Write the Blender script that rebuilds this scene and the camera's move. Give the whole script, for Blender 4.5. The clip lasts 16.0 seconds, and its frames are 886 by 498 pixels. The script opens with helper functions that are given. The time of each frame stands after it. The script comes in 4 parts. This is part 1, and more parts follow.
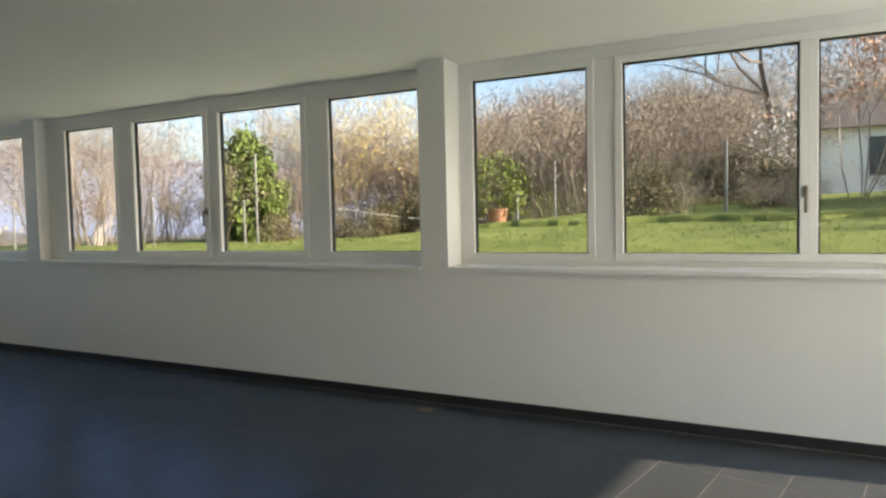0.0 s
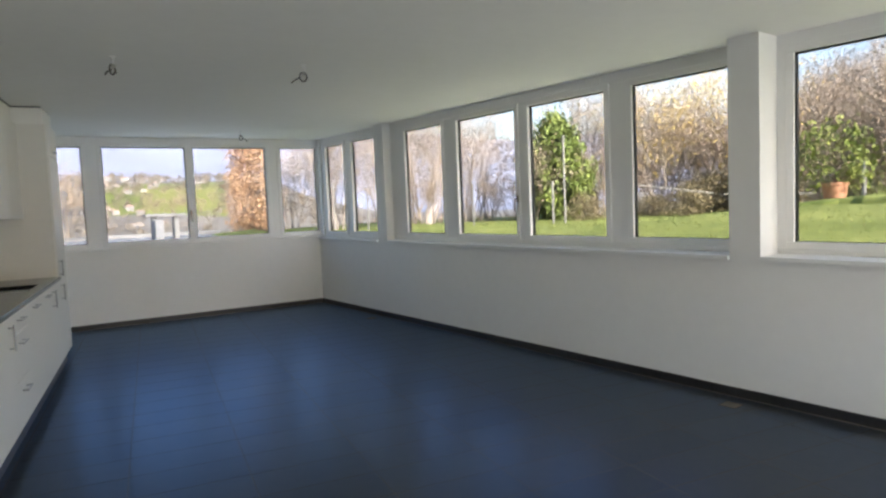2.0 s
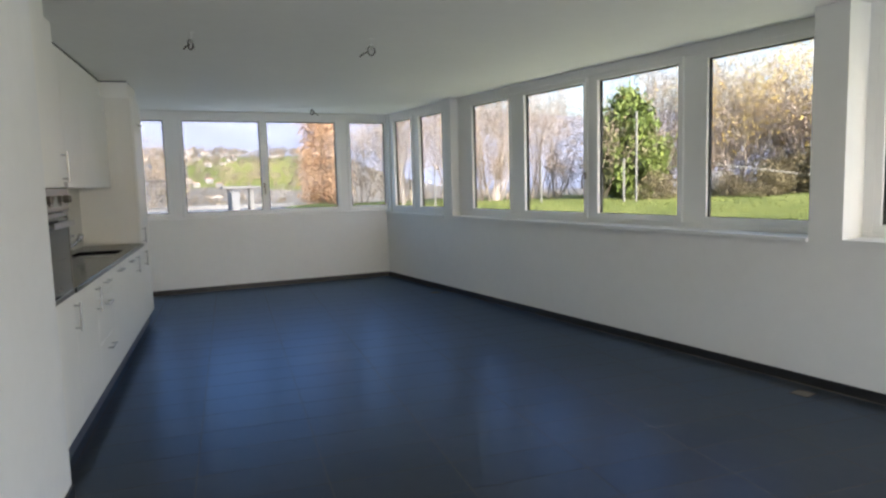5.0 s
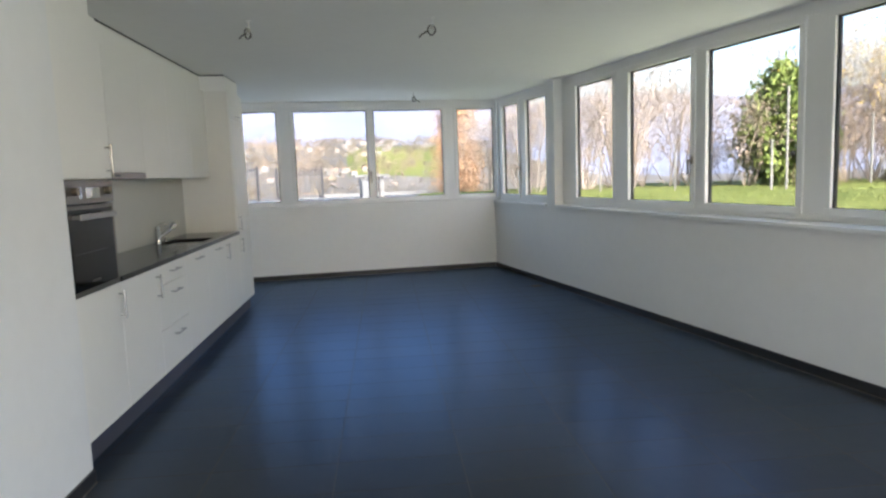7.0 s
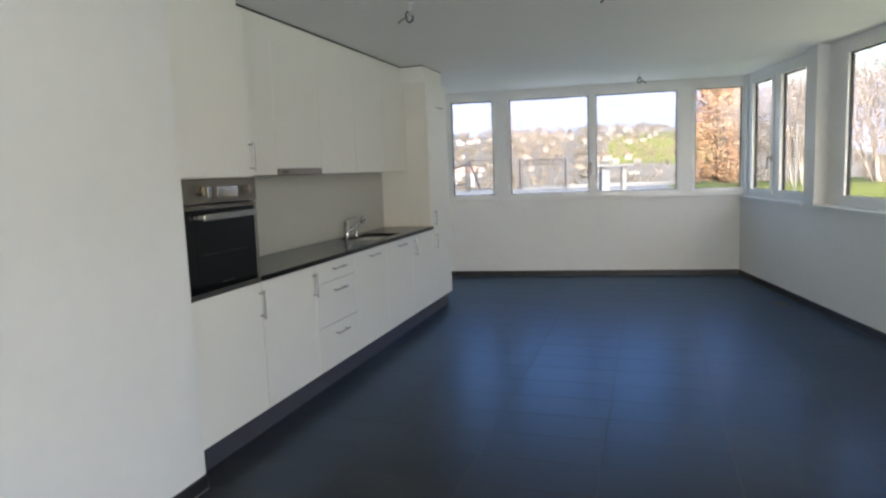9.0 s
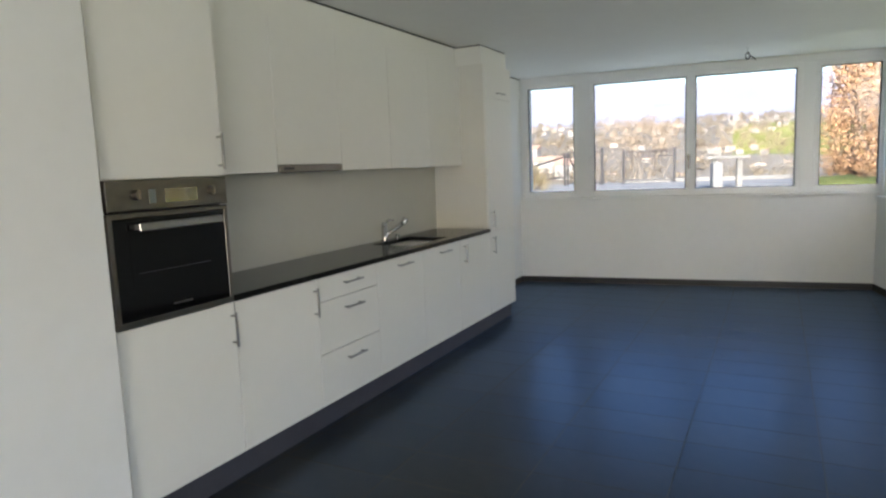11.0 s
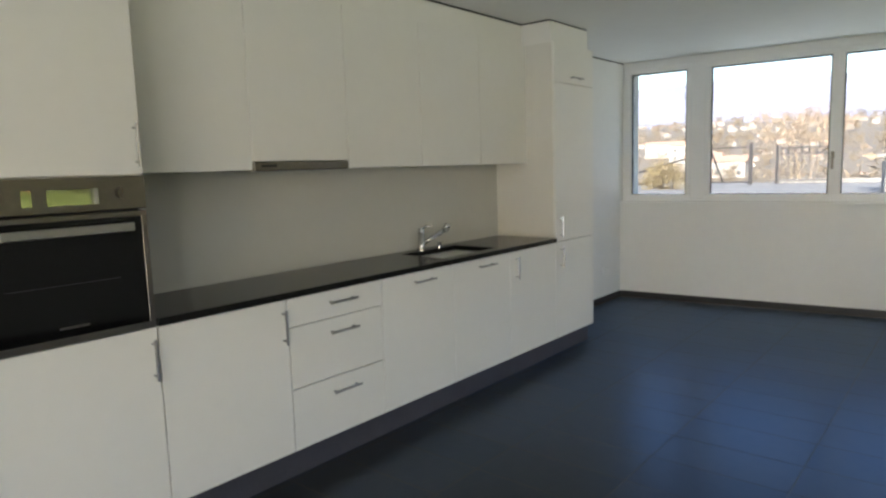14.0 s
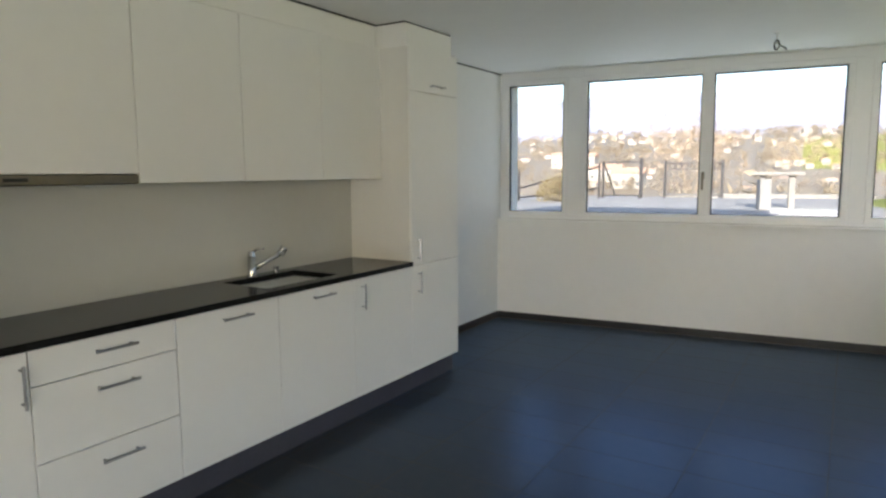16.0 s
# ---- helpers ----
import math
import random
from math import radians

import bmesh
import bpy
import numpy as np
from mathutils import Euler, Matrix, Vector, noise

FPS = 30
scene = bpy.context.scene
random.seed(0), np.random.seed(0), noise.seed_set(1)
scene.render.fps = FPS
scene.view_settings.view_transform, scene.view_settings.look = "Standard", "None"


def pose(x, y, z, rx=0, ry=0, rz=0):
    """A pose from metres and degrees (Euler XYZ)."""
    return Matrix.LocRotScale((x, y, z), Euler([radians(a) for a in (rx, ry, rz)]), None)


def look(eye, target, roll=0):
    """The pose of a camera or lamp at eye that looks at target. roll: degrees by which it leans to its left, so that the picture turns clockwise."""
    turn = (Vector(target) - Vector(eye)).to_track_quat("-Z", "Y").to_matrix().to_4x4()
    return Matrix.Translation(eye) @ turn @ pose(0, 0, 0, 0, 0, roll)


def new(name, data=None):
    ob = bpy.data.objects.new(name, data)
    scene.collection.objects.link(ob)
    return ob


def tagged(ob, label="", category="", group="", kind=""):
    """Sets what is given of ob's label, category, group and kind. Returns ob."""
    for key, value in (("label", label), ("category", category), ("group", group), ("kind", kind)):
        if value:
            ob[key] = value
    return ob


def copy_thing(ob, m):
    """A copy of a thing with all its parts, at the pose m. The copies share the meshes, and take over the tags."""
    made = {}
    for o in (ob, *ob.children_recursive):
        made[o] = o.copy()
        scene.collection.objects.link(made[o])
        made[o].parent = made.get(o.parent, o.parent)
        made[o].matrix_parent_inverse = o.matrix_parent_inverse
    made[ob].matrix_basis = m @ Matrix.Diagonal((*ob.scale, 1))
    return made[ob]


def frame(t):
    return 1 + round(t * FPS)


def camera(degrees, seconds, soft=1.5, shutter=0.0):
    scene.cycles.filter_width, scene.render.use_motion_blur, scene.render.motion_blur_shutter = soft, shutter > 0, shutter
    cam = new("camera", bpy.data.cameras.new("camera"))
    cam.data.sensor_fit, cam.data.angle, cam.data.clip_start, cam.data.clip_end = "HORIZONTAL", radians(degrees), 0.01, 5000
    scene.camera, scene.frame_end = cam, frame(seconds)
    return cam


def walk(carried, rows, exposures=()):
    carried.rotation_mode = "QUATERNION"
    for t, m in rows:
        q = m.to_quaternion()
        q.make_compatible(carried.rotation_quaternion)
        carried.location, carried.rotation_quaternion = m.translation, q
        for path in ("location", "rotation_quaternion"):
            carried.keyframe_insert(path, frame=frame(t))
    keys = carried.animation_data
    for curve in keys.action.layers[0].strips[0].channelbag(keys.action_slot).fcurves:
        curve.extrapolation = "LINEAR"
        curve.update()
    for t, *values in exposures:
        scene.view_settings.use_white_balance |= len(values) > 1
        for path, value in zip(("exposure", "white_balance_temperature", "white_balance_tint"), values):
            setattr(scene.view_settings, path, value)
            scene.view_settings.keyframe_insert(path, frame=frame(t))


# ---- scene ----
cam = camera(68.8, 16.0, soft=2.4)
PATH = [
    (0, (-3.381, -9.511, 1.382), (-1.697, -8.435, 1.289), -1.3),
    (0.5, (-3.432, -9.5, 1.489), (-1.884, -8.241, 1.354), -2.0),
    (1, (-3.461, -9.541, 1.488), (-2.087, -8.093, 1.355), -2.3),
    (1.5, (-3.466, -9.612, 1.497), (-2.297, -7.995, 1.36), -2.2),
    (2, (-3.488, -9.694, 1.489), (-2.475, -7.975, 1.347), -2.4),
    (2.5, (-3.508, -9.763, 1.482), (-2.583, -7.997, 1.332), -2.2),
    (3, (-3.528, -9.816, 1.474), (-2.645, -8.029, 1.31), -1.9),
    (3.5, (-3.544, -9.847, 1.468), (-2.682, -8.051, 1.292), -1.7),
    (6, (-3.188, -9.628, 1.476), (-2.468, -7.776, 1.248), -1.8),
    (6.5, (-2.958, -9.619, 1.46), (-2.442, -7.699, 1.24), -2.2),
    (7, (-2.744, -9.59, 1.46), (-2.357, -7.641, 1.229), -2.1),
    (7.5, (-2.577, -9.423, 1.441), (-2.339, -7.451, 1.209), -2.3),
    (8, (-2.429, -9.264, 1.472), (-2.422, -7.278, 1.236), -2.6),
    (8.5, (-2.272, -9.107, 1.464), (-2.511, -7.135, 1.232), -2.7),
    (9, (-2.115, -8.946, 1.489), (-2.511, -7.0, 1.251), -2.2),
    (9.5, (-2.034, -8.768, 1.468), (-2.505, -6.839, 1.228), -2.0),
    (10, (-1.958, -8.517, 1.491), (-2.535, -6.617, 1.252), -2.2),
    (12.5, (-1.67, -7.44, 1.497), (-2.537, -5.657, 1.238), -2.2),
    (13, (-1.602, -7.247, 1.484), (-2.558, -5.507, 1.234), -2.2),
    (13.5, (-1.554, -7.093, 1.497), (-2.597, -5.405, 1.249), -1.9),
    (14, (-1.529, -7.022, 1.488), (-2.633, -5.373, 1.241), -1.8),
    (14.5, (-1.549, -6.864, 1.482), (-2.666, -5.224, 1.234), -1.6),
    (15, (-1.536, -6.615, 1.511), (-2.622, -4.954, 1.262), -1.3),
    (15.5, (-1.487, -6.471, 1.526), (-2.49, -4.758, 1.282), -0.9),
    (16, (-1.408, -6.373, 1.546), (-2.276, -4.586, 1.311), -0.4),
]
walk(cam, [(t, look(eye, target, roll)) for t, eye, target, roll in PATH],
     exposures=[(0, 2.31, 6750, 8), (1.0, 2.48, 6520, 10), (2.5, 2.68, 6200, 13), (5.9, 2.66, 6150, 12), (6.9, 2.91, 6100, 12), (9.0, 2.94, 6150, 12), (12.5, 2.95, 6500, 10), (16.0, 2.99, 6650, 10)])

# ---- world and sun ----
SUN_EL, SUN_HEAD = 25.2, 168.4          # degrees; heading clockwise from +y
world = bpy.data.worlds.new("sky")
scene.world = world
world.use_nodes = True
wn = world.node_tree.nodes
sky = wn.new("ShaderNodeTexSky")
sky.sky_type = "NISHITA"
sky.sun_disc = False
sky.sun_elevation, sky.sun_rotation = radians(SUN_EL), radians(SUN_HEAD)
sky.dust_density = 2.0
wn["Background"].inputs["Strength"].default_value = 0.15
world.node_tree.links.new(sky.outputs["Color"], wn["Background"].inputs["Color"])
sun = new("sun", bpy.data.lights.new("sun", "SUN"))
sun.data.energy, sun.data.angle, sun.data.color = 5.0, radians(0.6), (1.0, 0.93, 0.82)
a, e = radians(SUN_HEAD), radians(SUN_EL)
sun.matrix_world = look((60 * math.sin(a) * math.cos(e), 60 * math.cos(a) * math.cos(e), 60 * math.sin(e)), (0, 0, 0))



def fill_lamp(name, m, width, depth, watts, colour):
    """An added area lamp that stands in for daylight at an opening."""
    la = bpy.data.lights.new(name, "AREA")
    la.shape, la.size, la.size_y, la.energy, la.color = "RECTANGLE", width, depth, watts, colour
    ob = new(name, la)
    ob.matrix_world = m
    return ob


WARM, COOL, LAWN = (1.0, 0.98, 0.925), (0.80, 0.90, 1.0), (1.0, 0.99, 0.84)
LW = pose(0, 0, 0, 0, 0, -83.2)
# added fill in the unseen openings behind the walk: the near garden window and the rear glazed door
fill_lamp("window_fill", LW @ pose(11.3, 0.17, 1.77, -90, 0, 0), 1.2, 1.25, 11, (1.0, 0.965, 0.87))
fill_lamp("door_fill", pose(0.05, -13.08, 0.45, 168, 0, 0), 2.3, 0.8, 30, WARM)
# added lamps hidden outside below the glass, for light thrown up from the sunny lawn and terrace
fill_lamp("lawn_fill", LW @ pose(4.36, 1.0, 0.94, 80 - 180, 0, 0), 4.5, 0.25, 4.5, LAWN)
fill_lamp("lawn_fill", LW @ pose(9.2, 1.0, 0.94, 80 - 180, 0, 0), 4.6, 0.25, 1, LAWN)
fill_lamp("terrace_fill", pose(-1.9, 1.3, 0.90, 55 - 180, 0, 0), 3.7, 0.4, 5, COOL)


# ---- materials ----
def mat(name, col, rough=0.6, metal=0.0, var=0.08, scale=6.0, bump=0.0, bscale=60.0, rnd=0.0, island=0.0, spec=0.5, second=None, coat=0.0):
    """A node material: base colour varied by two noises, with fine relief."""
    m = bpy.data.materials.new(name)
    m.use_nodes = True
    nt, n = m.node_tree, m.node_tree.nodes
    p = n["Principled BSDF"]
    p.inputs["Roughness"].default_value, p.inputs["Metallic"].default_value = rough, metal
    p.inputs["Specular IOR Level"].default_value = spec
    p.inputs["Coat Weight"].default_value = coat
    tc = n.new("ShaderNodeTexCoord")
    big, fine = n.new("ShaderNodeTexNoise"), n.new("ShaderNodeTexNoise")
    big.inputs["Scale"].default_value, fine.inputs["Scale"].default_value = scale, scale * 9
    big.inputs["Detail"].default_value = 5
    for t in (big, fine):
        nt.links.new(tc.outputs["Object"], t.inputs["Vector"])
    mix = n.new("ShaderNodeMix")
    mix.data_type = "RGBA"
    other = second or tuple(min(1, c * (1 + 2 * var)) for c in col)
    lo = col if second else tuple(c * (1 - 2 * var) for c in col)
    mix.inputs["A"].default_value, mix.inputs["B"].default_value = (*lo, 1), (*other, 1)
    add = n.new("ShaderNodeMath")
    add.operation = "MULTIPLY_ADD"
    nt.links.new(fine.outputs["Fac"], add.inputs[0])
    add.inputs[1].default_value = 0.4
    sub = n.new("ShaderNodeMath")
    sub.operation = "MULTIPLY"
    nt.links.new(big.outputs["Fac"], sub.inputs[0])
    sub.inputs[1].default_value = 0.6
    nt.links.new(sub.outputs[0], add.inputs[2])
    ramp = n.new("ShaderNodeMapRange")
    ramp.inputs["From Min"].default_value, ramp.inputs["From Max"].default_value = 0.3, 0.7
    nt.links.new(add.outputs[0], ramp.inputs["Value"])
    nt.links.new(ramp.outputs[0], mix.inputs["Factor"])
    out = mix.outputs["Result"]
    if rnd or island:
        hsv = n.new("ShaderNodeHueSaturation")
        src = n.new("ShaderNodeObjectInfo").outputs["Random"] if rnd else n.new("ShaderNodeNewGeometry").outputs["Random Per Island"]
        mr = n.new("ShaderNodeMapRange")
        k = rnd or island
        mr.inputs["To Min"].default_value, mr.inputs["To Max"].default_value = 1 - k, 1 + k
        nt.links.new(src, mr.inputs["Value"])
        nt.links.new(mr.outputs[0], hsv.inputs["Value"])
        nt.links.new(out, hsv.inputs["Color"])
        out = hsv.outputs["Color"]
    nt.links.new(out, p.inputs["Base Color"])
    if bump:
        bn, bt = n.new("ShaderNodeBump"), n.new("ShaderNodeTexNoise")
        bt.inputs["Scale"].default_value, bt.inputs["Detail"].default_value = bscale, 6
        nt.links.new(tc.outputs["Object"], bt.inputs["Vector"])
        nt.links.new(bt.outputs["Fac"], bn.inputs["Height"])
        bn.inputs["Strength"].default_value, bn.inputs["Distance"].default_value = bump, 0.01
        nt.links.new(bn.outputs["Normal"], p.inputs["Normal"])
    return m


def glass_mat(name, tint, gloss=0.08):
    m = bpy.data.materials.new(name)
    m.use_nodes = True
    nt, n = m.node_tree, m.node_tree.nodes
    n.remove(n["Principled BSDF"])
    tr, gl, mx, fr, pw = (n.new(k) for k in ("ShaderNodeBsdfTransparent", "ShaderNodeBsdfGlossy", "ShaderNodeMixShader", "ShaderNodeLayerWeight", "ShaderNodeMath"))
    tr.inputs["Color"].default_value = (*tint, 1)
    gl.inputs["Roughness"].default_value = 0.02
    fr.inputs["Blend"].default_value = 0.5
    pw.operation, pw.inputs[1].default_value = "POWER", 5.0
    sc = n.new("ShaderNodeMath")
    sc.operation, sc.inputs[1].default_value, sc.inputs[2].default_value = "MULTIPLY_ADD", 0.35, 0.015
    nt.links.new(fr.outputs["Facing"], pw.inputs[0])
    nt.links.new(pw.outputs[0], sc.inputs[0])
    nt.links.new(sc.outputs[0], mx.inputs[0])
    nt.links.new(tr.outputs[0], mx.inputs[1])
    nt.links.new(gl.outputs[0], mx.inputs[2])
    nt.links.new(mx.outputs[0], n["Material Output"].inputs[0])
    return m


def leaf_mat(name, col, second, island=0.3):
    m = mat(name, col, 0.55, var=0.2, scale=1.5, island=island, second=second)
    p = m.node_tree.nodes["Principled BSDF"]
    p.inputs["Specular IOR Level"].default_value = 0.25
    return m


M_WALL = mat("wall_paint", (0.79, 0.79, 0.775), 0.85, var=0.012, scale=1.3, bump=0.12, bscale=220, spec=0.2)
M_CEIL = mat("ceiling_paint", (0.83, 0.83, 0.81), 0.9, var=0.012, scale=1.0, bump=0.1, bscale=260, spec=0.2)
M_FRAME = mat("window_frame_white", (0.80, 0.80, 0.79), 0.35, var=0.01, scale=3, spec=0.4)
M_BLACK = mat("black_gasket_and_shade", (0.012, 0.012, 0.014), 0.5, var=0.1)
M_TILE = mat("anthracite_tile", (0.033, 0.0305, 0.0255), 0.6, var=0.10, scale=1.4, bump=0.012, bscale=2.0, rnd=0.12, spec=0.0)


def sheen(m, colour, rough, low, high, power):
    """A satin reflection over a matt body, stronger at a flat angle."""
    nt, n = m.node_tree, m.node_tree.nodes
    gl, mx, lw, pw, ma = (n.new(k) for k in ("ShaderNodeBsdfGlossy", "ShaderNodeMixShader", "ShaderNodeLayerWeight", "ShaderNodeMath", "ShaderNodeMath"))
    gl.inputs["Color"].default_value, gl.inputs["Roughness"].default_value = (*colour, 1), rough
    lw.inputs["Blend"].default_value = 0.5
    pw.operation, pw.inputs[1].default_value = "POWER", power
    ma.operation, ma.inputs[1].default_value, ma.inputs[2].default_value = "MULTIPLY_ADD", high, low
    nt.links.new(lw.outputs["Facing"], pw.inputs[0])
    nt.links.new(pw.outputs[0], ma.inputs[0])
    nt.links.new(ma.outputs[0], mx.inputs[0])
    nt.links.new(n["Principled BSDF"].outputs[0], mx.inputs[1])
    nt.links.new(gl.outputs[0], mx.inputs[2])
    bump = [k for k in n if k.bl_idname == "ShaderNodeBump"]
    if bump:
        nt.links.new(bump[0].outputs["Normal"], gl.inputs["Normal"])
    nt.links.new(mx.outputs[0], n["Material Output"].inputs[0])


# The sky's blue is put into the gloss colour, so all reflections turn blue.
sheen(M_TILE, (0.48, 0.67, 1.0), 0.31, 0.008, 0.53, 3.0)
M_GROUT = mat("tile_grout", (0.066, 0.064, 0.06), 0.7, var=0.1, scale=20)
M_JOINT = mat("pale_joint", (0.16, 0.145, 0.13), 0.7, var=0.1, scale=8)
M_SKIRT = mat("dark_skirting", (0.020, 0.020, 0.022), 0.4, var=0.15, scale=5)
M_DOOR = mat("cabinet_front", (0.80, 0.785, 0.735), 0.42, var=0.008, scale=2, bump=0.02, bscale=500, spec=0.4)
M_CARC = mat("cabinet_body", (0.72, 0.70, 0.64), 0.5, var=0.01, scale=2)
M_SPLASH = mat("splashback_panel", (0.55, 0.54, 0.485), 0.42, var=0.012, scale=2, spec=0.4)
M_PLINTH = mat("plinth_gray", (0.06, 0.06, 0.075), 0.4, var=0.08, scale=6)
M_GRANITE = mat("dark_granite", (0.012, 0.0115, 0.011), 0.13, var=0.35, scale=60, bump=0.02, bscale=300, spec=0.22)
M_STEEL = mat("brushed_steel", (0.40, 0.39, 0.375), 0.30, 1.0, var=0.05, scale=30)
M_OVENST = mat("oven_steel", (0.21, 0.19, 0.165), 0.30, 1.0, var=0.05, scale=30)
M_SINK = mat("sink_steel", (0.13, 0.125, 0.12), 0.28, 1.0, var=0.06, scale=30)
M_CHROME = mat("chrome", (0.58, 0.58, 0.59), 0.10, 1.0, var=0.02)
M_OVENGL = mat("oven_glass", (0.004, 0.004, 0.004), 0.05, var=0.05, spec=0.3)
M_DISP = mat("display_glass", (0.40, 0.41, 0.37), 0.04, 1.0, var=0.03)
M_SOCK = mat("socket_plastic", (0.78, 0.78, 0.76), 0.4, var=0.01)
M_WIRE = mat("wire_dark", (0.05, 0.045, 0.04), 0.5, var=0.1)
M_LAMP = mat("lamp_holder", (0.45, 0.45, 0.42), 0.4, var=0.1)
# Grey tint is put into the glass to dim the view outside.
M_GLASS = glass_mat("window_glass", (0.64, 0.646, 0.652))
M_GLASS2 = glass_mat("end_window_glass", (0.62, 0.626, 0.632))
M_EXT = mat("exterior_render", (0.62, 0.60, 0.55), 0.9, var=0.05, scale=2, bump=0.2, bscale=80)
M_LAWN = mat("lawn", (0.075, 0.105, 0.022), 0.9, var=0.3, scale=0.9, bump=0.6, bscale=40, second=(0.25, 0.26, 0.075), spec=0.1)
M_GRASS = leaf_mat("grass_blades", (0.10, 0.14, 0.03), (0.27, 0.29, 0.085))
M_PAVE = mat("terrace_paving", (0.175, 0.175, 0.18), 0.85, var=0.12, scale=2, bump=0.2, bscale=50)
M_STONE = mat("pale_stone", (0.17, 0.165, 0.16), 0.8, var=0.12, scale=5, bump=0.3, bscale=40)
M_IRON = mat("dark_iron", (0.03, 0.03, 0.035), 0.5, 0.6, var=0.15, scale=12)
M_POST = mat("weathered_post", (0.21, 0.20, 0.18), 0.7, var=0.1, scale=9)
M_BARK = mat("bark", (0.13, 0.10, 0.075), 0.9, var=0.25, scale=6, bump=0.5, bscale=40)
M_TWIG = mat("twigs", (0.30, 0.235, 0.18), 0.85, var=0.25, scale=2, island=0.35)
M_TWIGP = mat("pale_twigs", (0.36, 0.30, 0.25), 0.85, var=0.2, scale=2, island=0.3)
M_LGREEN = leaf_mat("evergreen_leaf", (0.028, 0.060, 0.014), (0.23, 0.27, 0.06))
M_LYEL = leaf_mat("yellow_leaf", (0.66, 0.42, 0.06), (0.75, 0.56, 0.16))
M_LOLIVE = leaf_mat("olive_leaf", (0.11, 0.09, 0.05), (0.25, 0.20, 0.10))
M_LORANGE = leaf_mat("beech_leaf", (0.36, 0.19, 0.095), (0.50, 0.33, 0.20))
M_LBROWN = leaf_mat("brown_leaf", (0.20, 0.145, 0.11), (0.36, 0.275, 0.20))
M_LRED = leaf_mat("red_leaf", (0.40, 0.17, 0.10), (0.56, 0.34, 0.20))
M_LCITR = leaf_mat("citrus_leaf", (0.06, 0.10, 0.02), (0.24, 0.26, 0.04))
M_LWHITE = leaf_mat("white_plume", (0.60, 0.58, 0.55), (0.75, 0.73, 0.70))
M_TERRA = mat("terracotta", (0.42, 0.20, 0.11), 0.8, var=0.15, scale=8, bump=0.2)
M_HWALL = mat("house_wall", (0.27, 0.262, 0.255), 0.9, var=0.06, scale=0.6, rnd=0.35)
M_HNEAR = mat("near_house_wall", (0.78, 0.78, 0.77), 0.9, var=0.04, scale=0.8)
M_HROOF = mat("house_roof", (0.33, 0.22, 0.17), 0.9, var=0.2, scale=0.8, rnd=0.3)
M_HROOFD = mat("dark_roof_tiles", (0.085, 0.062, 0.05), 0.9, var=0.25, scale=3, bump=0.4, bscale=12)
M_HWIN = mat("house_window", (0.07, 0.08, 0.09), 0.2, var=0.1)
M_FARTREE = leaf_mat("far_tree_foliage", (0.13, 0.10, 0.088), (0.17, 0.15, 0.10), 0.45)
# Blue-grey distance haze is put into the mountains' base colour.
M_MOUNT_HAZE = mat("hazy_far_mountain", (0.26, 0.28, 0.36), 1.0, var=0.12, scale=0.004, spec=0.0)


# ---- mesh helpers ----
def mesh_of(name, bm, material):
    me = bpy.data.meshes.new(name)
    bm.to_mesh(me)
    bm.free()
    me.materials.append(material)
    return me


def part(name, bm, material, parent=None, label="", smooth=False):
    me = mesh_of(name, bm, material)
    if smooth:
        for p in me.polygons:
            p.use_smooth = True
    ob = new(name, me)
    ob.parent = parent
    if label:
        ob["label"] = label
    return ob


def thing(name, m, label, category, group="", kind=""):
    ob = new(name)
    ob.empty_display_size = 0.1
    ob.matrix_basis = m
    return tagged(ob, label, category, group, kind)


def box(bm, x0, x1, y0, y1, z0, z1, bevel=0.0, m=None):
    vs = [bm.verts.new((x, y, z)) for x in (x0, x1) for y in (y0, y1) for z in (z0, z1)]
    fs = [bm.faces.new([vs[i] for i in f]) for f in ((0, 1, 3, 2), (4, 6, 7, 5), (0, 4, 5, 1), (2, 3, 7, 6), (0, 2, 6, 4), (1, 5, 7, 3))]
    if m is not None:
        for q in vs:
            q.co = m @ q.co
    if bevel:
        es = list({ed for f in fs for ed in f.edges})
        bmesh.ops.bevel(bm, geom=es, offset=bevel, segments=1, affect="EDGES", profile=0.5)
    return bm


def boxes(*rows, bevel=0.0):
    bm = bmesh.new()
    for r in rows:
        box(bm, *r, bevel=bevel)
    return bm


def prism(pts, z0, z1):
    bm = bmesh.new()
    lo = [bm.verts.new((x, y, z0)) for x, y in pts]
    hi = [bm.verts.new((x, y, z1)) for x, y in pts]
    bm.faces.new(lo[::-1])
    bm.faces.new(hi)
    n = len(pts)
    for i in range(n):
        bm.faces.new((lo[i], lo[(i + 1) % n], hi[(i + 1) % n], hi[i]))
    bmesh.ops.recalc_face_normals(bm, faces=bm.faces[:])
    return bm


def tube(bm, pts, r, seg=10, r_end=None):
    """A round bar through the points."""
    rings = []
    n = len(pts)
    for i, p in enumerate(pts):
        p = Vector(p)
        d = (Vector(pts[min(i + 1, n - 1)]) - Vector(pts[max(i - 1, 0)])).normalized()
        u = d.orthogonal().normalized() if not rings else (uu - d * uu.dot(d)).normalized()
        uu = u
        w = d.cross(u)
        rr = r if r_end is None else r + (r_end - r) * i / (n - 1)
        rings.append([bm.verts.new(p + (u * math.cos(k * math.tau / seg) + w * math.sin(k * math.tau / seg)) * rr) for k in range(seg)])
    for A, B in zip(rings, rings[1:]):
        for k in range(seg):
            bm.faces.new((A[k], A[(k + 1) % seg], B[(k + 1) % seg], B[k]))
    bm.faces.new(rings[0][::-1])
    bm.faces.new(rings[-1])
    return bm


